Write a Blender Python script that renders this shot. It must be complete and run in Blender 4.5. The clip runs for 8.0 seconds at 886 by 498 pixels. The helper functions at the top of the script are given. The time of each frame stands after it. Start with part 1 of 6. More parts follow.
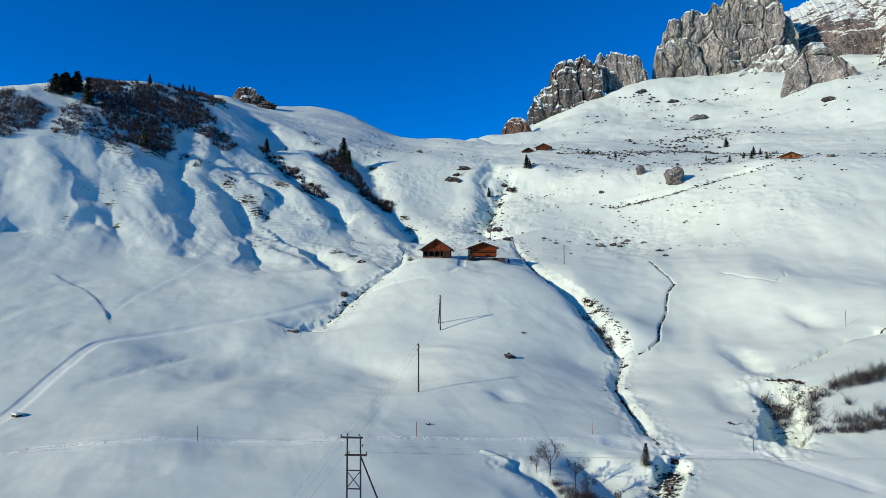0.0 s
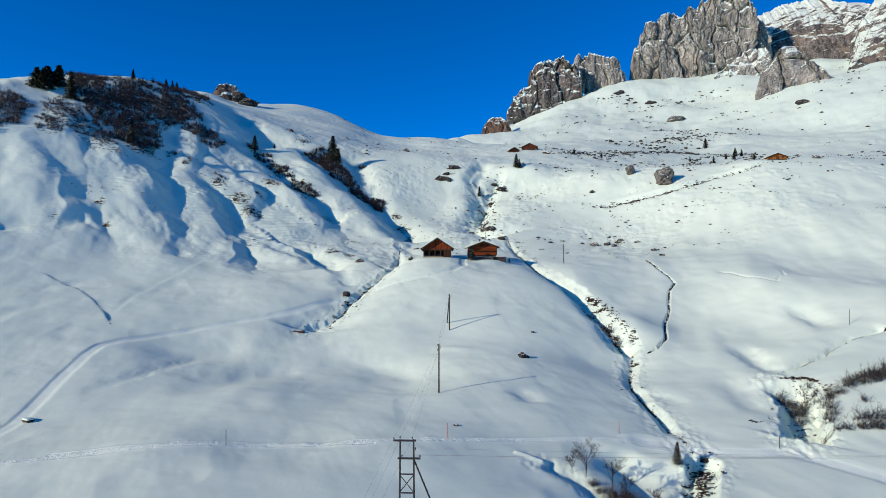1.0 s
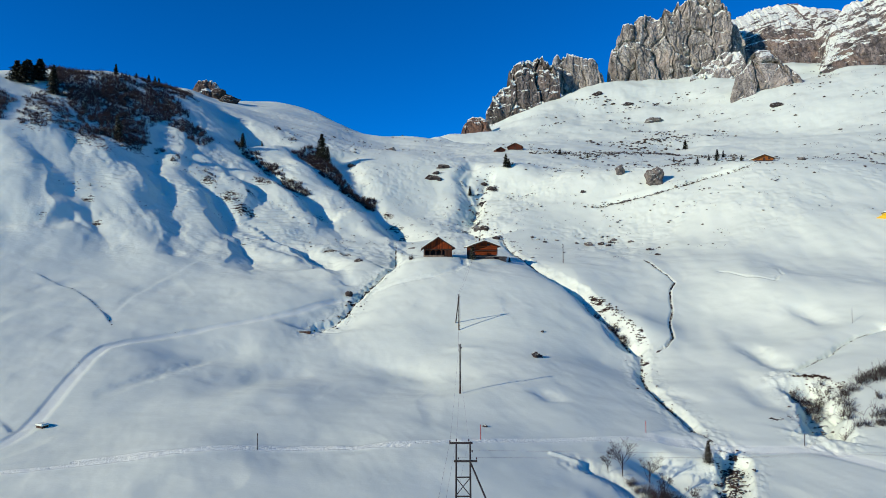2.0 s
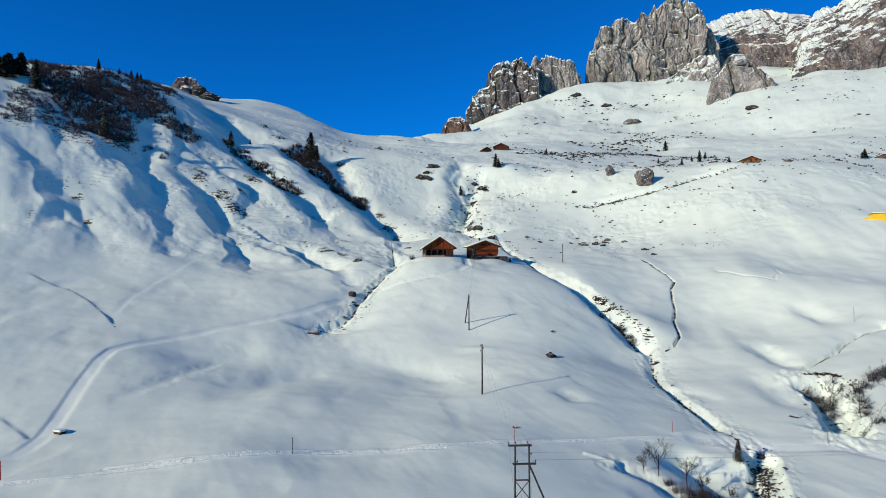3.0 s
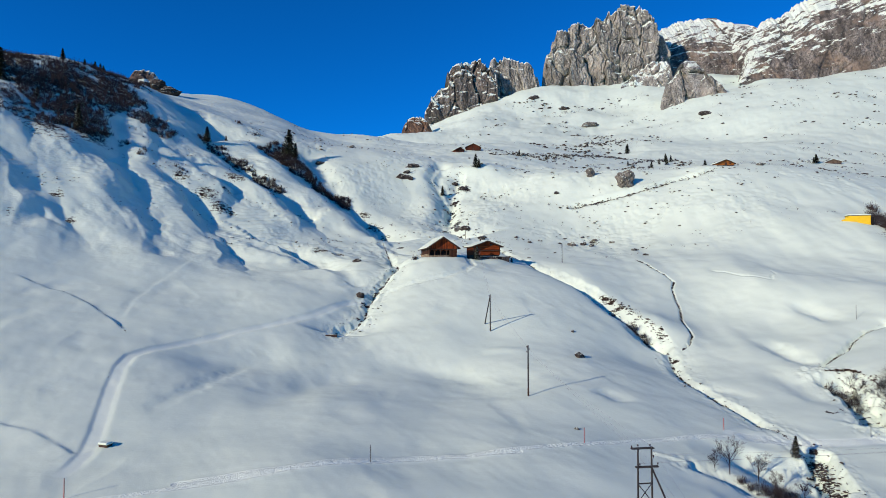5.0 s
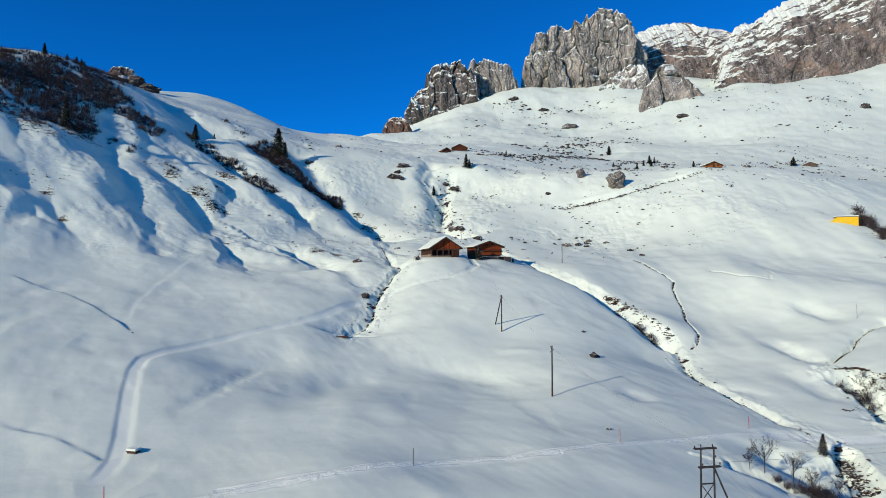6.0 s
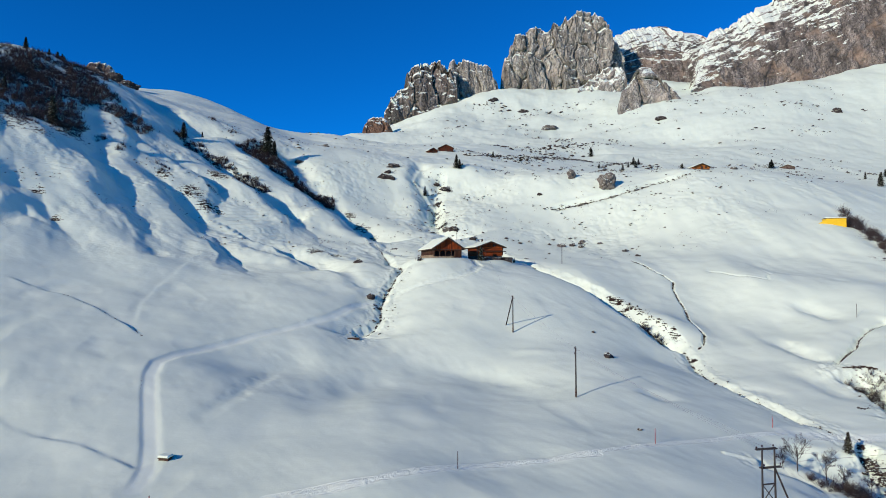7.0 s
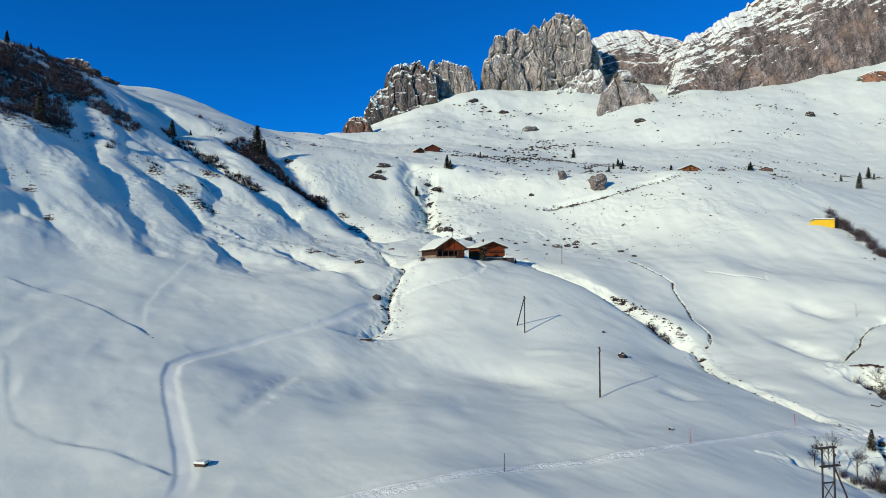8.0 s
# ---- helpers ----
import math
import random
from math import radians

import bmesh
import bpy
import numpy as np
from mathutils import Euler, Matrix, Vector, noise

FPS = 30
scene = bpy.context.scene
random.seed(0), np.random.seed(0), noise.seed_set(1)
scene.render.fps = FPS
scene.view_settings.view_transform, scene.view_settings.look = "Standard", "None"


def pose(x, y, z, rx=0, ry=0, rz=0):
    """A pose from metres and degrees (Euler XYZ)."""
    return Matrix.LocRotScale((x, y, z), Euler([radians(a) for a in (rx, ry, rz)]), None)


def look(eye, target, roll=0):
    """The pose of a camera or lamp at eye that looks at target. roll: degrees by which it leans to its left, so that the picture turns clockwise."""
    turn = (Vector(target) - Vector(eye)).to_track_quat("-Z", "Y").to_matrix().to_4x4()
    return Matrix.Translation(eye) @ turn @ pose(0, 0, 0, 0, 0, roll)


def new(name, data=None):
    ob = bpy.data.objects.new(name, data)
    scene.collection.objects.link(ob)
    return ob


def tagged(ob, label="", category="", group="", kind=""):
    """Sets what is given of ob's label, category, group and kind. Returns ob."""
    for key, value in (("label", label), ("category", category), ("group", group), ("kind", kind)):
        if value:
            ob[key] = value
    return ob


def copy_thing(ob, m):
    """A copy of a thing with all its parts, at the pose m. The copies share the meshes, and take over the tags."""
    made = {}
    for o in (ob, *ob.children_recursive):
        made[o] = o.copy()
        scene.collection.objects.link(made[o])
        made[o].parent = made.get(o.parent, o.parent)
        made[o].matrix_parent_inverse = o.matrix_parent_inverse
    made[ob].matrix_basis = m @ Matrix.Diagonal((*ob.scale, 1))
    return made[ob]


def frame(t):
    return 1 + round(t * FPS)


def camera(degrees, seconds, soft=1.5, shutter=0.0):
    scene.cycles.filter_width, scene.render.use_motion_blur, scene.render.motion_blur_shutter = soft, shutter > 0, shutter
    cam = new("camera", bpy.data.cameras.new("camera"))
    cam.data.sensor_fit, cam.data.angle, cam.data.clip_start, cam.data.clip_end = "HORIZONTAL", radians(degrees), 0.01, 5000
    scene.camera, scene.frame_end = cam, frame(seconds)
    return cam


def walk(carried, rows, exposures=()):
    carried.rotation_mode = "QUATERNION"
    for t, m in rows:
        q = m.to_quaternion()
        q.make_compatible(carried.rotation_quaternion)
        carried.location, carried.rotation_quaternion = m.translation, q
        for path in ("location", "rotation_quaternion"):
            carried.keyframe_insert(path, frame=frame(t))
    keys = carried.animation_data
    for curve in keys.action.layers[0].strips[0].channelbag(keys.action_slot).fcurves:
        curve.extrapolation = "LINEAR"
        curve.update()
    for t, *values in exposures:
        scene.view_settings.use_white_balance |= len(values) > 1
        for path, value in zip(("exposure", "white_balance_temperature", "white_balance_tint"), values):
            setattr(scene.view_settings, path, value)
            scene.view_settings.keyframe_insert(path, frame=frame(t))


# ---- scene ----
cam = camera(71.5, 8.0, soft=0.5)
METRES, EYE, TILT, LEAN, TURN = 60.0, 40.0, 1.8, 0.0, 0.0
ROWS = [
    (0.0, 0.0, 0.0, 0.0, 0.0, 0.0, -0.0),
    (0.5, -0.0605, 0.0092, -0.0004, -1.13, -0.03, -0.02),
    (1.0, -0.1213, 0.0194, -0.0007, -2.26, -0.06, -0.04),
    (1.5, -0.1822, 0.0309, -0.0012, -3.4, -0.08, -0.07),
    (3.0, -0.3645, 0.0699, -0.0018, -6.82, -0.11, -0.13),
    (3.5, -0.4248, 0.0858, -0.0021, -7.94, -0.09, -0.15),
    (4.0, -0.4853, 0.1023, -0.0026, -9.08, -0.1, -0.16),
    (4.5, -0.5455, 0.1201, -0.003, -10.23, -0.09, -0.18),
    (6.0, -0.7243, 0.1825, -0.0066, -13.62, 0.01, -0.25),
    (6.5, -0.7829, 0.2053, -0.0067, -14.75, 0.03, -0.27),
    (7.0, -0.8409, 0.2292, -0.0073, -15.87, 0.07, -0.29),
    (7.5, -0.8988, 0.2539, -0.0081, -16.99, 0.1, -0.3),
    (8.0, -0.9561, 0.2799, -0.0091, -18.1, 0.13, -0.32),
]
walk(cam, [(t, pose(0, 0, EYE, TILT, LEAN, TURN) @ pose(METRES * x, METRES * y, METRES * z, 90 + pitch, roll, yaw)) for t, x, y, z, yaw, pitch, roll in ROWS],
     exposures=[(0.0, -0.27, 6420, 8), (1.5, -0.27, 6500, 9), (3.0, -0.27, 6590, 10.5), (8.0, -0.27, 6610, 10.5)])

# ---- sun and sky ----
SUN_HEADING, SUN_HEIGHT = 64.0, 19.5  # the way the shadows fall, clockwise from +y, and the sun's height
world = bpy.data.worlds.new("sky")
scene.world = world
world.use_nodes = True
wt = world.node_tree
sky = wt.nodes.new("ShaderNodeTexSky")
sky.sky_type = "NISHITA"
sky.sun_disc = False
sky.sun_elevation = radians(SUN_HEIGHT)
sky.sun_rotation = radians(SUN_HEADING + 180)
sky.altitude = 2500
sky.air_density, sky.dust_density, sky.ozone_density = 0.7, 0.0, 3.0
tint = wt.nodes.new("ShaderNodeMix")
tint.data_type, tint.blend_type = "RGBA", "MULTIPLY"
tint.inputs["Factor"].default_value = 1.0
tint.inputs["B"].default_value = (0.0, 0.79, 1.53, 1)
wt.links.new(sky.outputs["Color"], tint.inputs["A"])
wt.links.new(tint.outputs["Result"], wt.nodes["Background"].inputs["Color"])
wt.nodes["Background"].inputs["Strength"].default_value = 0.145

sun = new("sun", bpy.data.lights.new("sun", "SUN"))
sun.data.energy, sun.data.angle, sun.data.color = 4.85, radians(0.53), (1.15, 0.94, 0.79)
sun_way = Vector((math.sin(radians(SUN_HEADING)) * math.cos(radians(SUN_HEIGHT)), math.cos(radians(SUN_HEADING)) * math.cos(radians(SUN_HEIGHT)), -math.sin(radians(SUN_HEIGHT))))
sun.matrix_world = look((-60, -60, 120), Vector((-60, -60, 120)) + sun_way)

# ---- materials ----
class Nodes:
    """Short hand for building a node tree."""

    def __init__(self, name):
        self.mat = bpy.data.materials.new(name)
        self.mat.use_nodes = True
        self.t = self.mat.node_tree
        self.bsdf = self.t.nodes["Principled BSDF"]
        self.where = self.t.nodes.new("ShaderNodeTexCoord").outputs["Object"]

    def node(self, kind, **sets):
        n = self.t.nodes.new(kind)
        for key, value in sets.items():
            n.inputs[key.replace("_", " ")].default_value = value
        return n

    def link(self, a, b):
        self.t.links.new(a, b)

    def spot(self, scale, stretch=(1, 1, 1), place=None):
        m = self.node("ShaderNodeMapping")
        m.inputs["Scale"].default_value = [scale * s for s in stretch]
        self.link(place or self.where, m.inputs["Vector"])
        return m.outputs["Vector"]

    def noise(self, scale, detail=4, rough=0.5, stretch=(1, 1, 1)):
        n = self.node("ShaderNodeTexNoise", Scale=1.0, Detail=detail, Roughness=rough)
        self.link(self.spot(scale, stretch), n.inputs["Vector"])
        return n.outputs["Fac"]

    def ramp(self, fac, *stops):
        r = self.node("ShaderNodeValToRGB")
        e = r.color_ramp.elements
        while len(e) < len(stops):
            e.new(0.5)
        for el, (p, c) in zip(e, stops):
            el.position = p
            el.color = (c, c, c, 1) if isinstance(c, (int, float)) else (*c, 1)
        self.link(fac, r.inputs["Fac"])
        return r.outputs["Color"]

    def mix(self, fac, a, b, blend="MIX"):
        m = self.node("ShaderNodeMix")
        m.data_type, m.blend_type = "RGBA", blend
        for v, s in ((fac, m.inputs["Factor"]), (a, m.inputs["A"]), (b, m.inputs["B"])):
            if isinstance(v, (int, float)):
                s.default_value = v
            elif isinstance(v, tuple):
                s.default_value = (*v, 1)
            else:
                self.link(v, s)
        return m.outputs["Result"]

    def sum(self, a, b, op="ADD"):
        m = self.node("ShaderNodeMath")
        m.operation = op
        for v, s in ((a, m.inputs[0]), (b, m.inputs[1])):
            if isinstance(v, (int, float)):
                s.default_value = v
            else:
                self.link(v, s)
        return m.outputs[0]

    def attribute(self, name):
        n = self.node("ShaderNodeAttribute")
        n.attribute_name = name
        return n.outputs["Fac"]

    def random(self):
        return self.node("ShaderNodeObjectInfo").outputs["Random"]

    def up(self):
        n = self.node("ShaderNodeSeparateXYZ")
        self.link(self.node("ShaderNodeNewGeometry").outputs["Normal"], n.inputs[0])
        return n.outputs["Z"]

    def bump(self, height, strength=0.5, distance=0.05, under=None):
        b = self.node("ShaderNodeBump", Strength=strength, Distance=distance)
        self.link(height, b.inputs["Height"])
        if under is not None:
            self.link(under, b.inputs["Normal"])
        return b.outputs["Normal"]

    def done(self, color, rough=0.7, normal=None, metal=0.0, spec=0.3):
        b = self.bsdf
        for v, key in ((color, "Base Color"), (rough, "Roughness")):
            if isinstance(v, (int, float)):
                b.inputs[key].default_value = v
            elif isinstance(v, tuple):
                b.inputs[key].default_value = (*v, 1)
            else:
                self.link(v, b.inputs[key])
        b.inputs["Metallic"].default_value = metal
        b.inputs["Specular IOR Level"].default_value = spec
        if normal is not None:
            self.link(normal, b.inputs["Normal"])
        return self.mat


def snow_ground():
    n = Nodes("snow_ground")
    fine, ripple, drift = n.noise(5.0, 5, 0.6), n.noise(0.9, 4, 0.55), n.noise(0.12, 4, 0.5)
    color = n.mix(n.ramp(drift, (0.35, 0.0), (0.7, 1.0)), (0.665, 0.81, 0.65), (0.705, 0.85, 0.685))
    # bare soil, grass and stones where the snow is thin, and shade drawn along two edges
    patch = n.sum(n.mix(0.5, n.noise(1.1, 6, 0.75), n.noise(1.1, 5, 0.72, (0.3, 0.3, 2.4))), n.attribute("bare"))
    cover = n.ramp(patch, (0.985, 0.0), (1.03, 1.0))
    soil = n.mix(n.ramp(n.noise(2.5, 5, 0.7), (0.35, 0.0), (0.65, 1.0)), (0.013, 0.010, 0.008), (0.050, 0.033, 0.023))
    # trodden snow
    trod = n.attribute("trod")
    steps = n.sum(n.noise(4.2, 4, 0.75), n.ramp(trod, (0.42, 0.0), (1.0, 1.0)), "MULTIPLY")
    color = n.mix(n.ramp(trod, (0.1, 0.0), (0.55, 1.0)), color, (0.80, 0.94, 0.77))
    color = n.mix(cover, color, soil)
    rough = n.ramp(cover, (0.0, 0.62), (1.0, 0.95))
    nrm = n.bump(n.noise(0.09, 1.0, 0.4), 0.28, 1.1)
    nrm = n.bump(n.noise(0.35, 4, 0.6, (0.8, 1.1, 1.0)), 0.14, 0.3, nrm)
    nrm = n.bump(ripple, 0.2, 0.1, nrm)
    nrm = n.bump(fine, 0.3, 0.03, nrm)
    nrm = n.bump(steps, 1.0, 0.13, nrm)
    # cattle steps and wind crust
    crust = n.sum(n.mix(0.5, n.noise(0.7, 5, 0.65), n.noise(0.9, 4, 0.6, (0.7, 0.7, 1.3))), n.attribute("crust"), "MULTIPLY")
    nrm = n.bump(crust, 0.5, 0.6, nrm)
    nrm = n.bump(n.sum(cover, n.noise(4.0, 3), "MULTIPLY"), 0.8, 0.25, nrm)
    return n.done(color, rough, nrm, spec=0.25)


def cliff_rock(name, dark, light, stain, ledges=0.0):
    n = Nodes(name)
    streak = n.noise(0.09, 6, 0.65, (1, 1, 0.22))
    grain = n.noise(0.5, 8, 0.75, (1, 1, 0.5))
    color = n.mix(n.ramp(streak, (0.36, 0.0), (0.62, 1.0)), dark, light)
    color = n.mix(n.ramp(grain, (0.40, 0.85), (0.54, 0.0)), color, (0.035, 0.033, 0.031))
    color = n.mix(n.ramp(n.noise(0.05, 5, 0.6, (1, 1, 0.35)), (0.40, 0.6), (0.55, 0.0)), color, tuple(c * 0.5 for c in dark))
    color = n.mix(n.ramp(n.noise(0.022, 4, 0.6), (0.54, 0.0), (0.68, 0.6)), color, stain)
    lie = n.sum(n.attribute("snow"), n.sum(n.sum(n.noise(0.2, 9, 0.82, (0.6, 0.6, 1.7)), 0.5, "SUBTRACT"), 1.7, "MULTIPLY"))
    if ledges:
        # snow on narrow ledges that climb to one side
        m = n.node("ShaderNodeMapping")
        m.vector_type = "TEXTURE"
        m.inputs["Rotation"].default_value = (0, -radians(ledges), 0)
        m.inputs["Scale"].default_value = (30, 30, 6.0)
        n.link(n.where, m.inputs["Vector"])
        band = n.node("ShaderNodeTexNoise", Scale=1.0, Detail=8, Roughness=0.72)
        n.link(m.outputs["Vector"], band.inputs["Vector"])
        lie = n.sum(lie, n.sum(n.sum(band.outputs["Fac"], 0.5, "SUBTRACT"), 2.1, "MULTIPLY"))
    cover = n.ramp(lie, (0.47, 0.0), (0.53, 1.0))
    color = n.mix(cover, color, (0.73, 0.83, 0.70))
    nrm = n.bump(streak, 0.6, 5.0)
    nrm = n.bump(grain, 0.9, 2.2, nrm)
    return n.done(color, n.ramp(cover, (0.0, 0.9), (1.0, 0.6)), nrm, spec=0.2)


def plain(name, base, dark, scale=3.0, rough=0.8, bump=0.3, deep=0.01, stretch=(1, 1, 1), metal=0.0, vary=0.0):
    """A surface of two shades with grain."""
    n = Nodes(name)
    g = n.noise(scale, 5, 0.65, stretch)
    color = n.mix(n.ramp(g, (0.3, 0.0), (0.7, 1.0)), dark, base)
    if vary:
        color = n.mix(n.sum(n.random(), vary, "MULTIPLY"), color, dark)
    nrm = n.bump(n.noise(scale * 4, 4, 0.6, stretch), bump, deep)
    return n.done(color, rough, nrm, metal)


SNOW = snow_ground()
ROCK_GREY = cliff_rock("grey_limestone", (0.19, 0.19, 0.157), (0.555, 0.56, 0.46), (0.50, 0.46, 0.36))
ROCK_DARK = cliff_rock("dark_limestone", (0.075, 0.073, 0.062), (0.28, 0.272, 0.228), (0.28, 0.215, 0.15))
ROCK_LEDGES = cliff_rock("ledged_limestone", (0.10, 0.094, 0.077), (0.36, 0.335, 0.275), (0.33, 0.25, 0.17), 24.0)
ROCK_RUST = cliff_rock("rusty_rock", (0.12, 0.08, 0.055), (0.38, 0.24, 0.14), (0.42, 0.21, 0.10))
ROCK_RUST_DARK = cliff_rock("brown_rock", (0.07, 0.055, 0.042), (0.26, 0.205, 0.15), (0.30, 0.19, 0.11))
# ---- the lie of the land ----
# broad relief: heights on a fan of spurs (across) and contours (outwards, even in the logarithm of the distance)
FAN_X, FAN_Y, FAN_LOW, FAN_HIGH, NEAR_LOG, FAR_LOG = -28.0, -40.0, -0.95, 1.45, 4.0, 7.3
VALLEY_FLOOR = [
    (8, 8, 8, 7, 7, 6, 6, 6, 6, 6, 6, 5, 5),
    (15, 14, 13, 12, 11, 10, 9, 9, 8, 8, 8, 8, 8),
    (22, 20, 18, 17, 15, 14, 13, 11, 9, 9, 9, 10, 11),
    (30, 25, 22, 19, 18, 16, 14, 11, 11, 11, 12, 13, 16),
    (40, 31, 23, 15, 16, 20, 18, 13, 16, 14, 15, 18, 22),
]
MIDDLE_SLOPES = [
    (51, 42, 31, 28, 28, 13, 23, 18, 35, 25, 24, 29, 33),
    (59, 67, 65, 41, 31, 48, 46, 26, 42, 48, 48, 50, 51),
    (56, 90, 125, 115, 66, 41, 39, 91, 93, 76, 80, 81, 81),
    (45, 63, 82, 168, 135, 99, 105, 94, 96, 89, 110, 116, 131),
    (32, 36, 45, 145, 160, 115, 129, 114, 128, 121, 126, 156, 220),
]
MOUNTAIN_FOOT = [
    (38, 61, 99, 176, 235, 157, 176, 153, 189, 214, 235, 308, 375),
    (61, 101, 142, 184, 248, 196, 200, 211, 312, 361, 434, 487, 523),
    (104, 150, 187, 194, 184, 172, 368, 404, 446, 399, 433, 526, 612),
    (161, 195, 215, 208, 200, 254, 452, 480, 553, 434, 376, 495, 640),
    (223, 232, 233, 230, 252, 311, 363, 399, 457, 418, 384, 471, 628),
]
# knolls and hollows: place, radius, height
KNOLLS_NEAR = [
    (30, 125, 9, -1.0), (-30, 142, 9, -1.4), (-33, 100, 11, 1.7), (-80, 146, 25, 1.3), (75, 122, 15, -0.8),
    (12, 119, 13, 1.0), (30, 125, 14, -1.5), (-27, 78, 9, -0.8), (-40, 77, 9, 0.6),
    (-4, 101, 14, 0.75), (-0.5, 135, 11, -0.8), (13, 120, 11, -0.85), (-31, 78, 15, 0.75), (-4, 80, 8, 0.2), (42, 142, 6, 1.6), (-74, 139, 12, -0.6),
]
KNOLLS_MIDDLE = [
    (83, 231, 38, -11.9), (85, 154, 18, 4.2), (-6, 178, 11, 1.7), (-26, 163, 16, -3.0), (-84, 197, 12, 2.2),
    (-45, 193, 19, -2.3), (-120, 233, 23, -0.2), (-114, 199, 13, -0.7), (80, 172, 19, 2.5), (146, 221, 25, -3.0),
    (26, 180, 8, -0.5), (-33, 197, 8, -1.3), (144, 185, 23, 1.0), (-91, 215, 13, 1.0), (-80, 179, 11, 1.2),
    (3, 178, 8, 0.5), (-120, 233, 10, -0.1), (41, 155, 7, -0.5),
]
KNOLLS_UPPER = [
    (47, 320, 13, 4.2), (3, 282, 26, -5.7), (140, 262, 12, 1.7), (94, 284, 28, 4.4), (-148, 319, 19, 3.1),
    (38, 301, 12, -2.1), (-87, 249, 24, 2.3), (24, 256, 24, 2.7), (-180, 248, 26, 2.0), (49, 290, 17, -2.9),
    (72, 294, 17, 2.4), (-50, 260, 24, 2.1), (-82, 303, 28, -1.9), (165, 262, 13, 0.5), (75, 267, 16, -1.9),
    (118, 253, 16, -1.7), (-139, 297, 12, -1.3),
]
KNOLLS_FAR = [
    (-180, 486, 27, 6.9), (-163, 397, 23, 5.5), (-153, 574, 50, -4.5), (-133, 498, 27, -3.7), (-37, 590, 22, -3.8),
    (130, 360, 56, -1.7), (220, 400, 25, 2.2), (-32, 511, 28, -3.6), (-68, 463, 25, 3.5), (272, 553, 23, 3.7),
    (71, 448, 25, 1.7), (-99, 370, 21, -2.2), (-185, 563, 22, 3.6), (0, 346, 31, 3.0), (-58, 395, 15, 2.4),
    (4, 596, 32, 3.2), (-116, 434, 24, -1.9), (0, 405, 58, -1.6), (274, 595, 25, -1.9), (272, 553, 33, 4.1),
    (-180, 486, 19, 3.3), (0, 465, 18, 1.5), (1, 536, 29, 1.6), (262, 566, 45, -7.0),
]
KNOLLS_HIGH = [
    (71, 894, 47, 14.9), (-126, 665, 36, 7.1), (386, 1118, 98, 23.0), (39, 755, 28, 9.3), (39, 755, 104, -19.0),
    (387, 930, 137, -20.6), (471, 836, 81, 9.1), (386, 1118, 160, -8.8), (373, 1047, 151, -4.2), (428, 627, 65, -13.7),
    (136, 999, 137, 6.2), (387, 930, 53, 12.5), (105, 967, 51, 0.9), (-90, 613, 23, 2.8), (690, 663, 131, -11.2),
    (105, 967, 81, 6.5), (136, 999, 84, -11.2), (-90, 675, 25, 3.4), (39, 755, 40, 16.7), (373, 1047, 93, -5.1),
    (670, 890, 151, -12.3), (670, 890, 41, 7.1), (639, 770, 136, 14.0), (136, 999, 53, -1.8), (327, 650, 39, 4.6),
]
RELIEF = np.array(VALLEY_FLOOR + MIDDLE_SLOPES + MOUNTAIN_FOOT, float)


def perlin(x, y, seed=0):
    """Gradient noise, about -0.7 to 0.7."""
    xi, yi = np.floor(x).astype(np.int64), np.floor(y).astype(np.int64)
    xf, yf = x - xi, y - yi
    u, v = xf * xf * xf * (xf * (xf * 6 - 15) + 10), yf * yf * yf * (yf * (yf * 6 - 15) + 10)

    def corner(i, j):
        h = (xi + i) * 374761393 + (yi + j) * 668265263 + seed * 144269504
        h = (h ^ (h >> 13)) * 1274126177 & 0x7FFFFFFF
        a = ((h ^ (h >> 16)) & 0xFFFF) * (2 * np.pi / 65536)
        return np.cos(a) * (xf - i) + np.sin(a) * (yf - j)

    n0 = corner(0, 0) * (1 - u) + corner(1, 0) * u
    n1 = corner(0, 1) * (1 - u) + corner(1, 1) * u
    return n0 * (1 - v) + n1 * v


def fbm(x, y, octaves=4, seed=0, gain=0.5):
    total, amp = 0.0, 1.0
    for k in range(octaves):
        total = total + amp * perlin(x * 2**k + 17.3 * k, y * 2**k - 9.1 * k, seed + k)
        amp *= gain
    return total


def spline_basis(s, n):
    i = np.clip(np.floor(s).astype(int), 0, n - 4)
    f = s - i
    return i, (((1 - f) ** 3) / 6, (3 * f**3 - 6 * f**2 + 4) / 6, (-3 * f**3 + 3 * f**2 + 3 * f + 1) / 6, f**3 / 6)


def broad(x, y):
    yy = np.maximum(y - FAN_Y, 5.0)
    rows_n, cols_n = RELIEF.shape
    su = np.clip(((x - FAN_X) / yy - FAN_LOW) / (FAN_HIGH - FAN_LOW), 0, 1 - 1e-7) * (cols_n - 3)
    sv = np.clip((np.log(yy) - NEAR_LOG) / (FAR_LOG - NEAR_LOG), 0, 1 - 1e-7) * (rows_n - 3)
    iu, wu = spline_basis(su, cols_n)
    iv, wv = spline_basis(sv, rows_n)
    z = np.zeros_like(x)
    for a in range(4):
        for b in range(4):
            z += wv[a] * wu[b] * RELIEF[iv + a, iu + b]
    for mx, my, r, h in KNOLLS_NEAR + KNOLLS_MIDDLE + KNOLLS_UPPER + KNOLLS_FAR + KNOLLS_HIGH:
        z += h * np.exp(-((x - mx) ** 2 + (y - my) ** 2) / r**2)
    return z


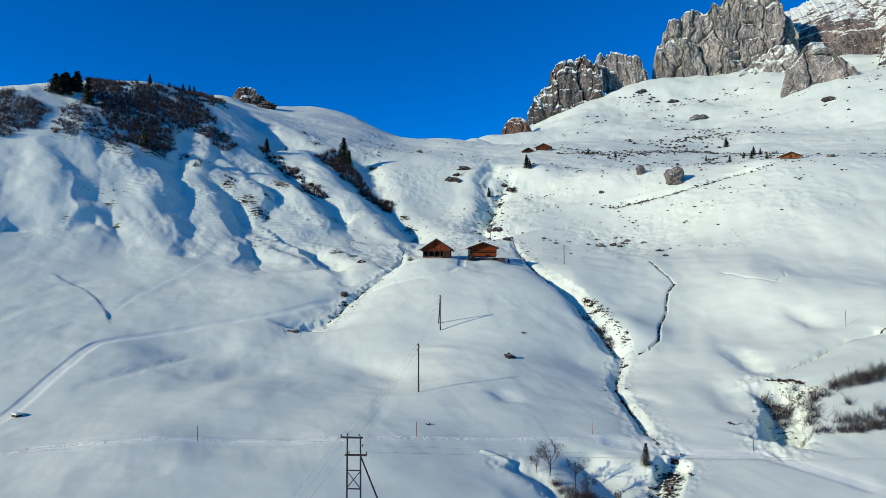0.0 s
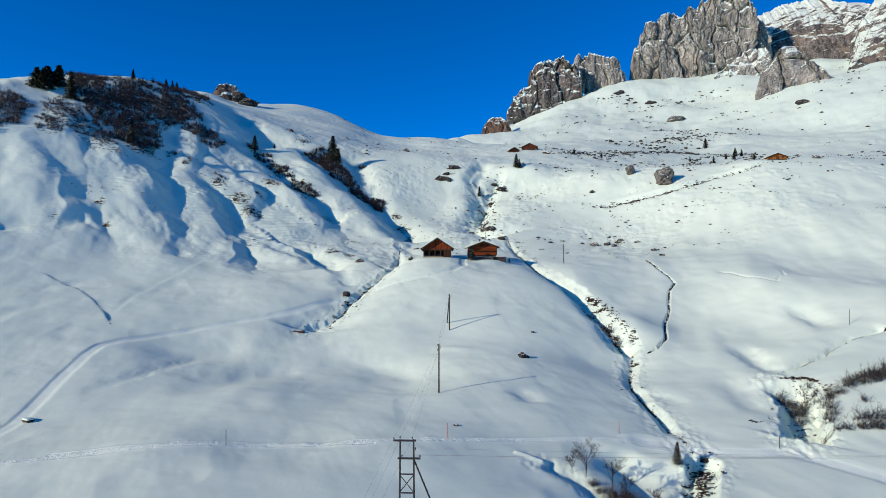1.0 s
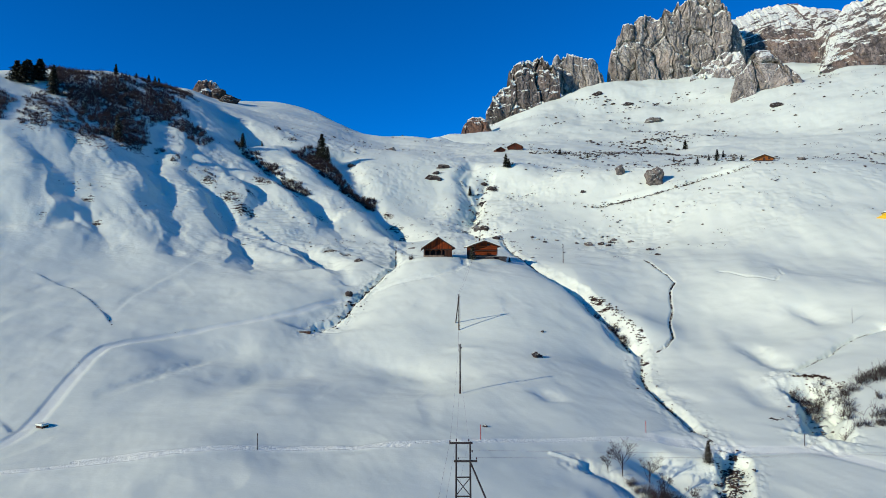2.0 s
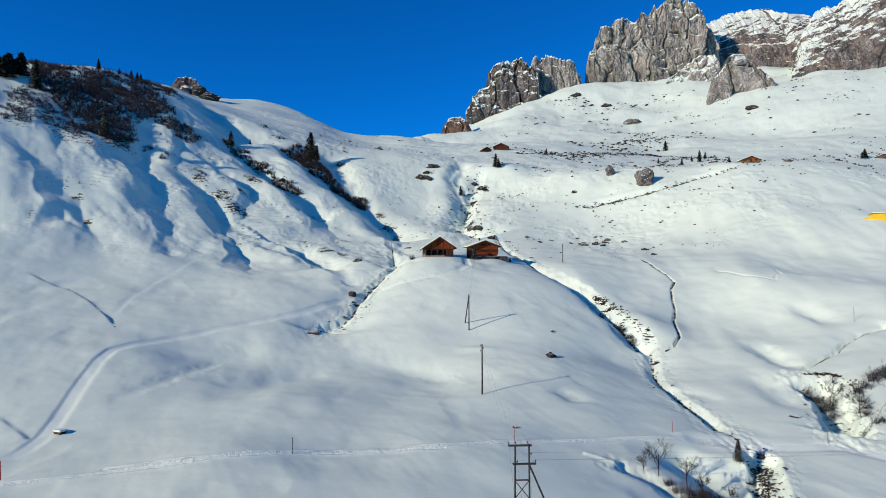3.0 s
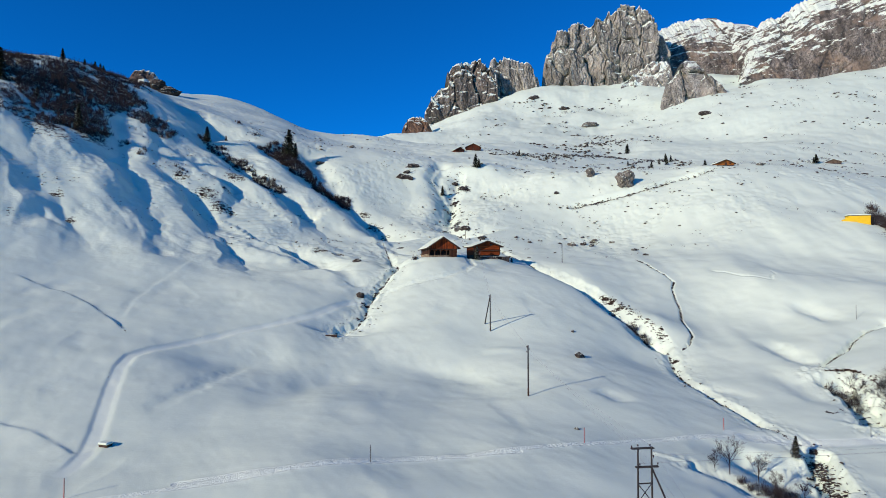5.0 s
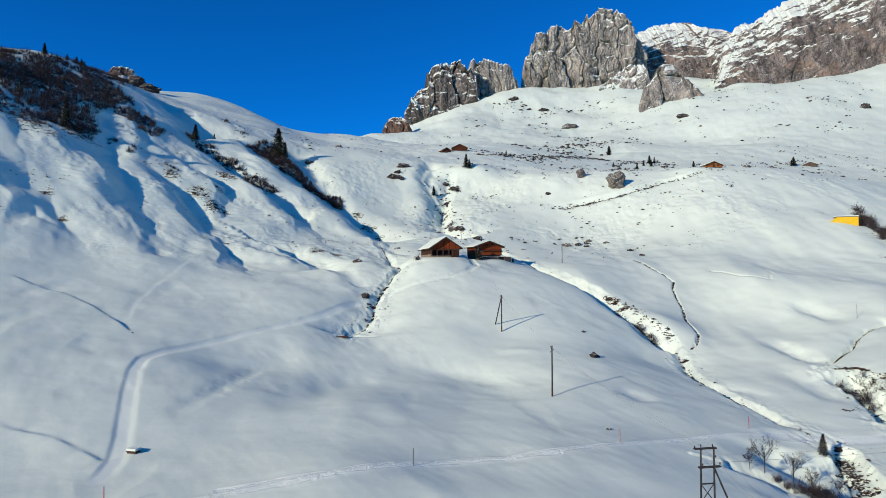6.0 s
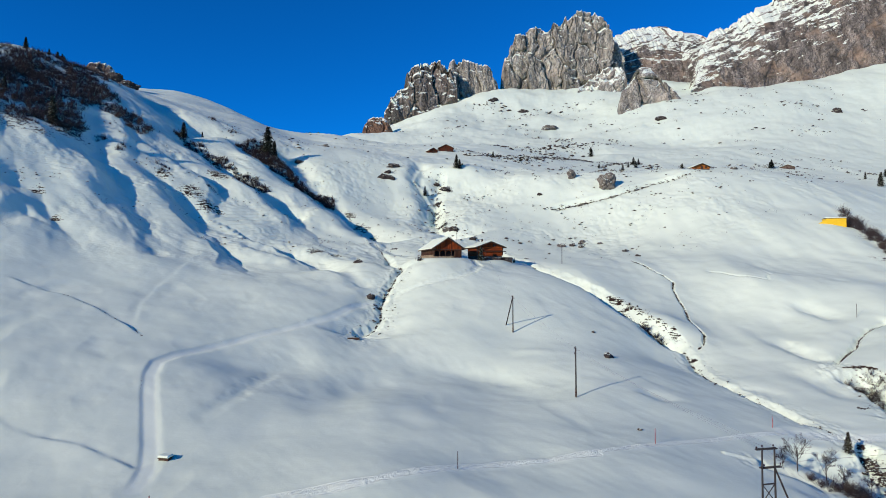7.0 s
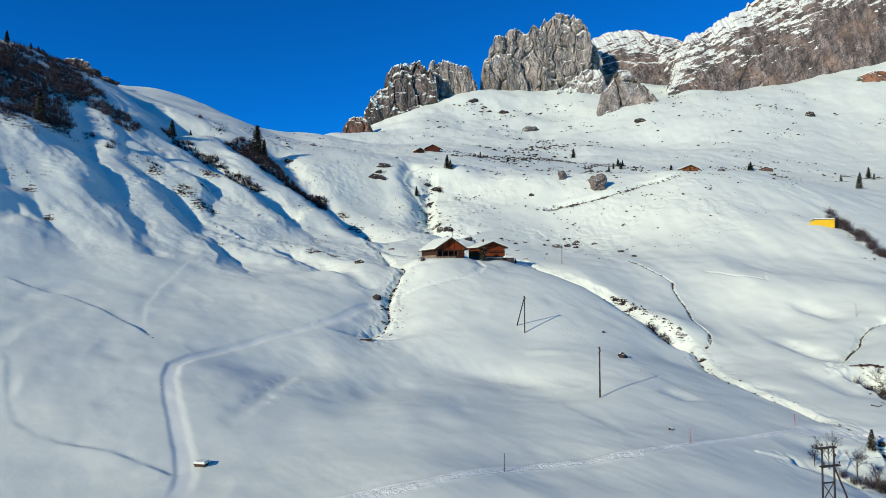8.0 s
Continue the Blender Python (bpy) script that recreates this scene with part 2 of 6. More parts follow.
def to_line(x, y, line):
    """Distance to a line of points, how far along it (0 to 1) and the side (plus: to its left)."""
    best = np.full(x.shape, 1e9)
    along, side = np.zeros(x.shape), np.zeros(x.shape)
    n = len(line) - 1
    for k in range(n):
        (ax, ay), (bx, by) = line[k][:2], line[k + 1][:2]
        dx, dy = bx - ax, by - ay
        f = np.clip(((x - ax) * dx + (y - ay) * dy) / (dx * dx + dy * dy), 0, 1)
        px, py = x - ax - f * dx, y - ay - f * dy
        d = np.hypot(px, py)
        near = d < best
        best = np.where(near, d, best)
        along = np.where(near, (k + f) / n, along)
        side = np.where(near, np.sign(dx * py - dy * px), side)
    return best, along, side


def smooth(a, b, x):
    f = np.clip((x - a) / (b - a), 0, 1)
    return f * f * (3 - 2 * f)


# lines of brooks, gullies, cracks and ways
BROOK = [
    (27.0, 242.4), (26.9, 223.6), (26.3, 189.7), (29.3, 173.8), (32.8, 162.1), (34.9, 151.8), (36.3, 143.6), (37.3, 135.6),
    (37.8, 129.8), (33.9, 120.7), (31.3, 112.0), (30.8, 103.0), (30.4, 94.2), (30.0, 86.5),
]
UPPER_BROOK = [(35.2, 320.3), (31.1, 309.3), (26.3, 296.9), (23.2, 286.3), (19.3, 268.7), (15.5, 255.6), (23.0, 247.2), (26.8, 240.5)]
GULLY_HIGH = [(30.1, 339.3), (24.0, 320.9), (19.6, 311.9), (20.9, 305.8), (23.2, 300.1), (21.6, 289.6), (16.7, 275.2), (15.5, 266.0)]
# rills of the western slope, from west to east: y and x
RIB_LINES = [
    [(165, -125), (200, -146), (240, -172)],
    [(165, -88), (189, -100), (203, -110), (219, -121), (240, -135), (280, -150)],
    [(165, -72), (182, -77.7), (194, -81), (208, -84), (216, -90), (234, -103.6), (245, -105), (260, -109.5), (278, -117.8), (300, -124), (320, -134)],
    [(165, -50), (200, -62), (221, -70), (228, -74.3), (237, -83.8), (243, -90.5), (266, -98), (300, -110), (320, -124)],
    [(165, -20), (194, -32), (211, -47), (219, -57), (226, -63), (251, -70), (266, -87), (300, -101), (320, -114)],
    [(165, -14), (200, -22), (231, -35), (243, -39), (259, -49), (278, -68), (297, -88), (320, -105)],
    [(165, -8), (230, -8), (246, -11), (262, -17), (279, -33), (290, -42.6), (317, -61)],
]
HOLLOW_UPPER = [(13.7, 309.7), (17.0, 302.7), (21.1, 294.2), (21.9, 282.6)]
SIDE_GULLY = [(-43.6, 328.3), (-37.1, 304.6), (-30.8, 288.0), (-23.7, 274.2), (-17.3, 261.7), (-11.1, 245.6), (-7.8, 235.6)]
BUSH_GULLY = [(-88.4, 297.3), (-77.2, 286.4), (-67.8, 278.5), (-57.7, 267.5), (-49.3, 259.6), (-44.2, 250.3), (-38.5, 243.2)]
TREE_GULLY = [(-61.2, 317.2), (-51.3, 302.5), (-42.6, 290.7), (-33.2, 279.1)]
KNOLL_BROOK = [
    (-13.9, 230.0), (-14.1, 183.0), (-18.0, 174.7), (-20.8, 169.2), (-22.6, 165.6), (-24.3, 160.0), (-25.9, 151.9), (-28.2, 147.4),
    (-31.6, 144.5), (-32.7, 139.5),
]
RILL_A = [(-104.3, 233.8), (-96.2, 224.1), (-90.0, 216.4), (-84.0, 208.0), (-80.8, 193.7), (-77.7, 182.3)]
RILL_B = [(-84.2, 234.9), (-77.6, 228.4), (-70.9, 222.7), (-62.4, 216.3), (-54.1, 207.3), (-43.6, 198.8), (-34.2, 182.6)]
RILL_D = [(-87.0, 266.4), (-76.8, 257.1), (-70.3, 251.1), (-67.0, 247.3)]
RILL_E = [(-46.2, 210.6), (-40.1, 203.8), (-35.5, 199.5), (-29.5, 179.7), (-26.1, 168.4)]
RILL_G = [(-90.5, 243.0), (-83.8, 236.8), (-79.6, 234.2), (-74.3, 228.1), (-70.0, 221.0)]
RILL_H = [(-105.8, 256.5), (-100.2, 258.4), (-91.7, 259.2), (-83.7, 257.0), (-76.3, 256.0)]
RILL_J = [(-129.0, 178.9), (-124.2, 181.5), (-118.5, 185.6), (-112.2, 188.0), (-108.3, 194.9)]
RIDGE_CREST = [(-141, 372), (-117, 329), (-106, 315), (-95, 305), (-86, 298)]
RIDGE_LEE = [(-128, 378), (-104, 335), (-93, 321), (-83, 311), (-76, 304)]
RILL_F = [(-117.8, 277.7), (-109.5, 259.9), (-104.9, 245.0), (-103.6, 234.5)]
FISSURE_EAST = [
    (63.5, 190.4), (62.9, 179.8), (63.4, 172.5), (63.2, 168.2), (59.8, 163.8), (57.5, 158.5), (54.9, 152.1), (51.8, 146.7),
    (49.2, 141.0), (47.4, 135.6), (43.9, 131.2), (40.9, 129.4),
]
FISSURE_HIGH = [(76.4, 171.3), (78.3, 166.9), (79.3, 159.8), (83.3, 153.6), (85.9, 156.9), (87.5, 157.4), (92.8, 168.5)]
FISSURE_WEST = [(-103.8, 161.9), (-97.1, 158.2), (-89.0, 153.1), (-82.7, 146.9), (-76.2, 139.6), (-71.6, 132.8)]
FISSURE_SLANT = [(-69.9, 183.8), (-72.0, 172.9), (-74.3, 164.0), (-75.2, 150.9), (-74.1, 138.5)]
SMALL_BROOK = [(87.3, 121.7), (83.0, 121.6), (78.9, 121.0), (73.4, 118.5), (70.2, 116.2), (64.8, 114.2), (59.8, 111.7), (56.2, 109.2)]
ALDER_GULLY = [(55.6, 107.0), (55.2, 102.6), (54.0, 98.1), (51.4, 93.0), (48.6, 88.7), (45.8, 85.5)]
WASH = [(60.3, 103.1), (56.9, 102.1), (53.7, 99.7)]
PATH = [
    (-22.8, 163.5), (-28.0, 160.0), (-31.2, 156.9), (-37.6, 148.9), (-44.7, 142.7), (-53.1, 136.5), (-59.9, 130.3), (-64.9, 124.5),
    (-67.2, 120.3), (-67.4, 115.1), (-66.2, 107.0), (-64.8, 99.4), (-63.5, 92.6), (-62.9, 87.2), (-63.3, 82.2),
]
CHALET_PATH = [
    (-26.0, 161.6), (-18.7, 163.7), (-11.5, 163.6), (-4.5, 164.3), (1.6, 168.0), (5.2, 173.0), (5.8, 181.9), (13.5, 207.1),
    (14.6, 217.3),
]
TRACK = [
    (-50.6, 76.2), (-46.3, 76.2), (-39.5, 75.9), (-29.7, 78.9), (-19.1, 79.0), (-12.7, 79.5), (-4.0, 81.2), (7.5, 83.9),
    (18.1, 86.4), (22.8, 85.8), (27.4, 84.2), (32.3, 83.0),
]
TRACK_WEST = [(-78.0, 70.5), (-69.0, 72.3), (-61.1, 73.7), (-56.0, 74.2), (-49.4, 75.0), (-43.3, 75.0), (-35.2, 76.7), (-25.6, 79.4), (-13.2, 78.7)]
ROAD = [(21.9, 87.4), (26.4, 86.3), (30.6, 84.9), (36.3, 83.8), (42.8, 83.2), (46.0, 79.5), (48.7, 75.9), (51.6, 72.5)]
BANK = [
    (-91.9, 125.9), (-89.1, 120.0), (-85.9, 109.5), (-83.1, 102.7), (-79.9, 99.0), (-76.7, 96.7), (-73.3, 95.1), (-71.1, 93.9),
    (-68.2, 91.5), (-65.4, 88.8), (-64.1, 87.2),
]
TERRACE_CUT = [(72.0, 266.1), (79.6, 265.3), (88.3, 262.0), (98.3, 259.5), (108.6, 258.4), (120.0, 259.8), (131.2, 255.9), (144.0, 257.5)]
LOW_GULLY = [(7.9, 77.5), (9.6, 76.7), (11.1, 75.7), (12.6, 73.7), (14.1, 70.9)]
BOWL = [(17.3, 83.2), (19.7, 79.7), (21.2, 75.6), (21.8, 72.3)]
CULVERT = [(30.8, 82.4), (27.7, 77.2), (25.0, 71.9)]
CRACK = [(4.8, 79.7), (6.9, 78.6), (8.8, 77.2)]
SWALE_A = [(59.6, 130.2), (59.3, 123.5), (58.2, 115.6), (57.1, 110.1)]
SWALE_B = [(49.0, 117.7), (48.3, 107.8), (47.0, 99.9), (45.3, 94.5)]
SWALE_C = [(78.4, 144.8), (79.7, 139.0), (79.7, 132.7), (78.1, 125.3)]
SWALE_D = [(-59.2, 112.9), (-53.7, 121.4), (-46.4, 125.7), (-41.4, 131.6)]
SWALE_E = [(-32.3, 133.8), (-22.4, 126.2), (-14.5, 118.7), (-8.1, 105.4), (-5.6, 95.8)]
SWALE_F = [(8.1, 103.7), (10.1, 100.2), (10.2, 96.7)]
SWALE_G = [(-47.9, 98.4), (-41.4, 104.6), (-35.5, 116.3), (-30.4, 126.2)]
SWALE_H = [(32.7, 112.3), (33.6, 107.7), (35.8, 103.5), (38.4, 101.1)]
SWALE_I = [(-23.3, 124.3), (-17.4, 122.2), (-12.0, 119.2), (-7.8, 113.9), (-4.6, 107.6)]
SWALE_J = [(-59.1, 100.7), (-55.1, 107.0), (-51.6, 116.8), (-47.1, 127.6)]
SHELF = [(-5.6, 126.6), (-3.0, 126.4), (-0.4, 125.8), (2.2, 124.6), (4.4, 123.0)]
# patches where the snow is thin: place, radius, how bare
BARE_NEAR = [
    (39.1, 148.1, 1.8, 0.5), (40.2, 142.5, 1.5, 0.5), (40.8, 137.9, 1.2, 0.52), (38.1, 144.6, 1.7, 0.5),
    (40.4, 136.3, 2.1, 0.5), (37.9, 133.3, 2.3, 0.45), (37.0, 126.3, 1.5, 0.55), (35.1, 122.3, 1.5, 0.5),
    (43.6, 92.7, 2.4, 0.42), (46.8, 93.8, 1.8, 0.44), (32.5, 89.0, 1.3, 0.45), (29.8, 80.8, 2.1, 0.52),
    (27.1, 76.4, 1.7, 0.5), (25.4, 73.5, 1.4, 0.48), (-24.7, 146.5, 3.5, 0.4),
]
BARE_WEST = [
    (-116.1, 188.7, 3.3, 0.44), (-103.9, 195.1, 2.9, 0.5), (-110.9, 204.6, 3.5, 0.5), (-143.8, 245.2, 19.3, 0.46),
    (-127.8, 237.0, 13.6, 0.46), (-125.1, 253.5, 14.3, 0.46), (-143.3, 230.1, 10.1, 0.46), (-119.2, 233.2, 7.9, 0.46),
    (-155.2, 231.8, 18.9, 0.41), (-158.2, 223.9, 11.6, 0.42), (-116.2, 244.9, 10.0, 0.5), (-165.6, 237.3, 14.7, 0.45),
]
BARE_MIDDLE = [
    (-11.2, 253.0, 4.1, 0.5), (-9.0, 239.4, 3.5, 0.5), (-8.2, 224.6, 2.5, 0.5), (-68.4, 261.2, 8.1, 0.5),
    (-61.1, 261.0, 7.2, 0.5), (-75.3, 237.7, 6.7, 0.5), (-69.4, 232.7, 7.3, 0.5), (-85.3, 244.1, 5.2, 0.5),
    (-44.6, 250.0, 4.2, 0.5), (-41.3, 244.1, 4.1, 0.48), (-69.5, 244.2, 3.4, 0.5), (-13.0, 261.0, 4.3, 0.5),
    (-9.5, 246.2, 3.7, 0.5), (-35.6, 210.3, 5.0, 0.5), (-30.3, 207.3, 3.5, 0.5), (-22.1, 167.2, 2.8, 0.45),
    (-20.1, 170.0, 2.6, 0.45), (-25.4, 159.5, 1.6, 0.55), (-56.4, 261.6, 4.5, 0.5),
]
BARE_EAST = [
    (37.6, 156.4, 2.7, 0.5), (38.5, 152.5, 2.9, 0.5), (36.5, 157.9, 2.2, 0.5), (35.7, 152.2, 2.1, 0.5),
    (30.1, 232.3, 3.1, 0.5), (27.2, 217.7, 2.9, 0.5), (31.0, 223.6, 3.7, 0.45), (62.2, 232.6, 8.8, 0.42),
    (69.5, 232.0, 6.4, 0.45), (43.9, 232.0, 4.7, 0.4), (99.2, 258.7, 3.3, 0.46), (112.6, 258.8, 4.0, 0.46),
    (147.4, 176.7, 8.6, 0.45), (133.5, 161.3, 5.6, 0.45),
]
BARE_FAR = [
    (-14.6, 264.5, 4.3, 0.5), (-16.6, 272.5, 3.6, 0.5), (-17.3, 273.1, 4.6, 0.5), (-150.0, 268.3, 11.5, 0.42),
    (-31.8, 331.2, 5.6, 0.4), (-17.4, 427.7, 5.8, 0.5), (-144.1, 280.9, 21.6, 0.5), (-140.9, 299.1, 19.2, 0.5),
    (-130.2, 290.8, 14.1, 0.5), (-128.0, 265.1, 13.0, 0.5), (-108.0, 285.8, 11.4, 0.5), (-124.2, 302.4, 12.3, 0.5),
    (-70.7, 279.9, 4.8, 0.5), (-52.0, 306.3, 7.3, 0.5), (-38.4, 288.9, 4.9, 0.5), (-103.7, 500.6, 26.2, 0.4),
    (-77.1, 508.8, 21.0, 0.38), (-120.5, 513.1, 18.0, 0.4),
]
BARE_HIGH = [
    (31.2, 310.3, 5.3, 0.43), (34.8, 317.0, 4.3, 0.43), (27.6, 297.0, 5.0, 0.43), (22.9, 282.1, 4.7, 0.5),
    (20.0, 264.8, 3.5, 0.5), (20.3, 309.5, 5.2, 0.45), (35.5, 305.6, 4.1, 0.5), (84.9, 263.1, 3.8, 0.42),
    (77.4, 265.9, 3.5, 0.46), (209.2, 497.0, 27.2, 0.42), (130.2, 432.8, 18.3, 0.46), (152.2, 450.4, 16.0, 0.46),
    (105.5, 414.0, 10.1, 0.4), (224.4, 471.2, 21.1, 0.42), (6.4, 433.0, 5.8, 0.5), (9.0, 316.6, 6.4, 0.45),
    (4.6, 310.6, 4.2, 0.45), (429.4, 444.0, 32.5, 0.4), (377.4, 353.1, 22.0, 0.42), (355.0, 431.1, 19.6, 0.44),
]


def near_line(x, y, line, reach):
    """The points within reach of a line: their mask, distance, how far along and side."""
    xs, ys = [p[0] for p in line], [p[1] for p in line]
    m = (x > min(xs) - reach) & (x < max(xs) + reach) & (y > min(ys) - reach) & (y < max(ys) + reach)
    return (m, *to_line(x[m], y[m], line))


def groove(z, x, y, line, width, depth, wander=0.0, lip=0.0, fade=0.07):
    """Cuts a rounded trough along a line; lip: a drift along its left side."""
    m, d, a, side = near_line(x, y, line, width * 4)
    taper = smooth(0, fade, a) * smooth(1, 1 - fade, a)
    if wander:
        d = d + wander * fbm(x[m] / (width * 1.5), y[m] / (width * 1.5), 3, 5)
    z[m] -= taper * depth * np.exp(-((d / width) ** 2))
    if lip:
        z[m] += taper * lip * np.exp(-(((d * side - width * 1.6) / (width * 0.8)) ** 2))


def ravine(z, x, y, line, width, depth, bottom=0.6, head=0.08):
    """Cuts a sharp-edged V with a narrow bottom."""
    far = min(1.0, 0.2 + 0.3 * width)
    m = near_line(x, y, line, width * 2.5 + 1)[0]
    xm, ym = x[m], y[m]
    d, a, side = to_line(xm + far * fbm(xm / 8, ym / 8, 3, 63), ym + far * fbm(xm / 8, ym / 8, 3, 67), line)
    depth = depth * (1 + 0.8 * fbm(x[m] / 14, y[m] / 14, 2, 69))
    d = np.maximum(d + 0.35 * width * fbm(x[m] / width, y[m] / width, 3, 8) - bottom, 0)
    taper = smooth(0, head, a) * smooth(1, 0.92, a)
    f = np.clip(1 - d / width, 0, 1)
    z[m] -= taper * depth * (f + 0.25 * f * f) / 1.25


def bench(z, x, y, line, half, deep):
    """Sinks a trodden way into the snow."""
    m, d, a, side = near_line(x, y, line, half * 4)
    taper = smooth(0, 0.05, a) * smooth(1, 0.95, a)
    d = d * np.where(side < 0, 1.0, 0.75) + 0.12 * fbm(x[m] / 3, y[m] / 3, 2, 77)
    z[m] -= taper * deep * (1 - np.where(side < 0, smooth(half * 0.6, half * 1.25, d), smooth(half * 0.4, half * 1.2, d)))


def rib(z, x, y, line, reach, high, lee=4.5):
    """A rib beside a rill that runs down the slope: it climbs gently to the rill from the west and drops into it."""
    m, d, a, side = near_line(x, y, line, reach)
    d = d + 1.2 * fbm(x[m] / 9, y[m] / 9, 3, 27)
    rise = np.where(side < 0, np.clip(1 - d / reach, 0, 1) ** 1.2, np.exp(-((d / lee) ** 2)))
    z[m] += high * rise * smooth(0, 0.2, a) * smooth(1, 0.75, a)


def step_down(z, x, y, line, high, reach):
    """A low edge along a line: the snow stands higher on its right and drops to its left."""
    m, d, a, side = near_line(x, y, line, reach * 2.5)
    side = side * (1 - np.exp(-((d / 0.2) ** 2)))
    z[m] -= high * side * np.exp(-((d / reach) ** 2)) * smooth(0, 0.1, a) * smooth(1, 0.93, a) * (0.75 + 0.9 * fbm(x[m] / 5, y[m] / 5, 2, 19))


def level(z, x, y, cx, cy, r, h):
    m = (np.abs(x - cx) < 2 * r) & (np.abs(y - cy) < 2 * r)
    w = 1 - smooth(r * 0.75, r * 1.5, np.hypot(x[m] - cx, y[m] - cy))
    z[m] += (h - z[m]) * w


def bare_and_shade(x, y):
    """Where soil and grass look through the snow, and shade drawn along two edges, about -1 to 0.6."""
    b = np.full(np.shape(x), -1.0)
    for cx, cy, r, amount in BARE_NEAR + BARE_WEST + BARE_MIDDLE + BARE_EAST + BARE_FAR + BARE_HIGH:
        m = (np.abs(x - cx) < 2 * r) & (np.abs(y - cy) < 2 * r)
        d = np.hypot(x[m] - cx, y[m] - cy) / r
        b[m] = np.maximum(b[m], amount - 0.5 * smooth(0.2, 1.9, d))
    # stream beds that stay open
    for line, w in ((BROOK, 0.7), (UPPER_BROOK, 2.2), (ALDER_GULLY, 2.0), (CULVERT, 1.3)):
        m, d, a, side = near_line(x, y, line, 8)
        b[m] = np.maximum(b[m], (0.5 if line is CULVERT else 0.51 if line is BROOK else 0.38 if line is ALDER_GULLY else 0.42) - 0.7 * smooth(w * 0.3, w * 1.5, d))
    # narrower dark lines: small brooks, the eastern fissure and the terrace cut
    for line, amount in ((SMALL_BROOK, 0.54), (FISSURE_EAST, 0.53), (KNOLL_BROOK, 0.52), (TERRACE_CUT[1:6], 0.6)):
        m, d, a, side = near_line(x, y, line, 4)
        b[m] = np.maximum(b[m], amount - 0.8 * smooth(0.2, 0.9, d))
    # thin dark broken line along the right edge of the path
    m, d, a, side = near_line(x, y, PATH[:12], 3)
    b[m] = np.maximum(b[m], 0.43 - 0.8 * smooth(0.1, 0.45, np.abs(d * side + 1.05)))
    # shade of the low bank edge, drawn as a thin soil-coloured line
    m, d, a, side = near_line(x, y, BANK, 3)
    b[m] = np.maximum(b[m], 0.4 - 0.8 * smooth(0.1, 0.4, d))
    # shaded slit of the western fissure, painted in soil colour and broken up
    m, d, a, side = near_line(x, y, FISSURE_WEST, 3)
    b[m] = np.maximum(b[m], 0.47 - 0.8 * smooth(0.1, 0.6, d))
    # thin snow on the steep western side and below the crags
    west = smooth(-35, -60, x) * smooth(200, 225, y) * smooth(340, 290, y)
    b = np.maximum(b, np.where(west > 0.02, -1 + 1.33 * west + 0.1 * fbm(x / 30, y / 30, 3, 91), -1))
    high = smooth(250, 300, y) * smooth(40, 70, x)
    b = np.maximum(b, np.where(high > 0.02, -1 + 1.3 * high + 0.14 * fbm(x / 45, y / 45, 3, 95), -1))
    return b


def crusted(x, y):
    """Where the snow is broken by cattle steps, tufts and wind, 0 to 1."""
    west = smooth(-15, -45, x) * smooth(160, 190, y) * smooth(460, 380, y)
    high = smooth(200, 260, y) * smooth(-45, -25, x)
    c = west * smooth(-165, -105, x) * (0.35 + 0.5 * smooth(-0.3, 0.4, fbm(x / 14, y / 14, 3, 101))) + 0.5 * high * smooth(-0.1, 0.35, fbm(x / 30, y / 30, 3, 103))
    for line, reach in ((BROOK, 5.0), (UPPER_BROOK, 10.0), (ALDER_GULLY, 6.0), (KNOLL_BROOK, 6.0), (CULVERT, 4.0), (SIDE_GULLY, 9.0), (CHALET_PATH, 3.0)):
        m, d, a, side = near_line(x, y, line, reach * 1.5)
        c[m] = np.maximum(c[m], (0.35 if line is BROOK else 0.7) * (1 - smooth(reach * 0.4, reach * 1.3, d)))
    return np.minimum(c, 1.0)


def trodden(x, y):
    t = np.zeros(np.shape(x))
    for line, w, k in ((TRACK, 0.6, 1.0), (TRACK_WEST, 0.6, 1.0), (ROAD, 1.4, 0.6), (PATH, 1.0, 0.42), (CHALET_PATH, 0.9, 0.2)):
        m, d, a, side = near_line(x, y, line, 6)
        t[m] = np.maximum(t[m], k * (1 - smooth(w * 0.6, w * 1.3, d)))
    return t


def ribs(x, y):
    xw = x + 7.0 * fbm(x / 26, y / 26, 3, 23) + 1.2 * fbm(x / 6, y / 6, 2, 25)
    lines = [np.interp(y, [p[0] for p in line], [p[1] for p in line]) for line in RIB_LINES]
    z = np.zeros(x.shape)
    for k, (low, high) in enumerate(zip(lines[:-1], lines[1:])):
        wide = np.maximum(high - low, 4.0)
        p = (xw - low) / wide
        tooth = np.minimum(p / 0.72, (1 - p) / 0.28)
        tooth = np.clip(tooth, 0, 1) - 0.2 * np.exp(-(((p - 0.72) / 0.13) ** 2))
        amount = np.minimum(0.12 * wide, 3.0) * (smooth(262, 225, y) if k < 2 else 1.0)
        z += np.where((p > 0) & (p < 1), amount * tooth, 0)
    z = z * np.clip(0.8 + 1.7 * fbm(x / 34, y / 26, 2, 29), 0.1, 1.5)
    z -= 1.3 * smooth(lines[0] - 6, lines[0] + 8, x) * smooth(lines[-1] + 6, lines[-1] - 8, x)
    return z * smooth(168, 200, y) * smooth(326, 292, y)


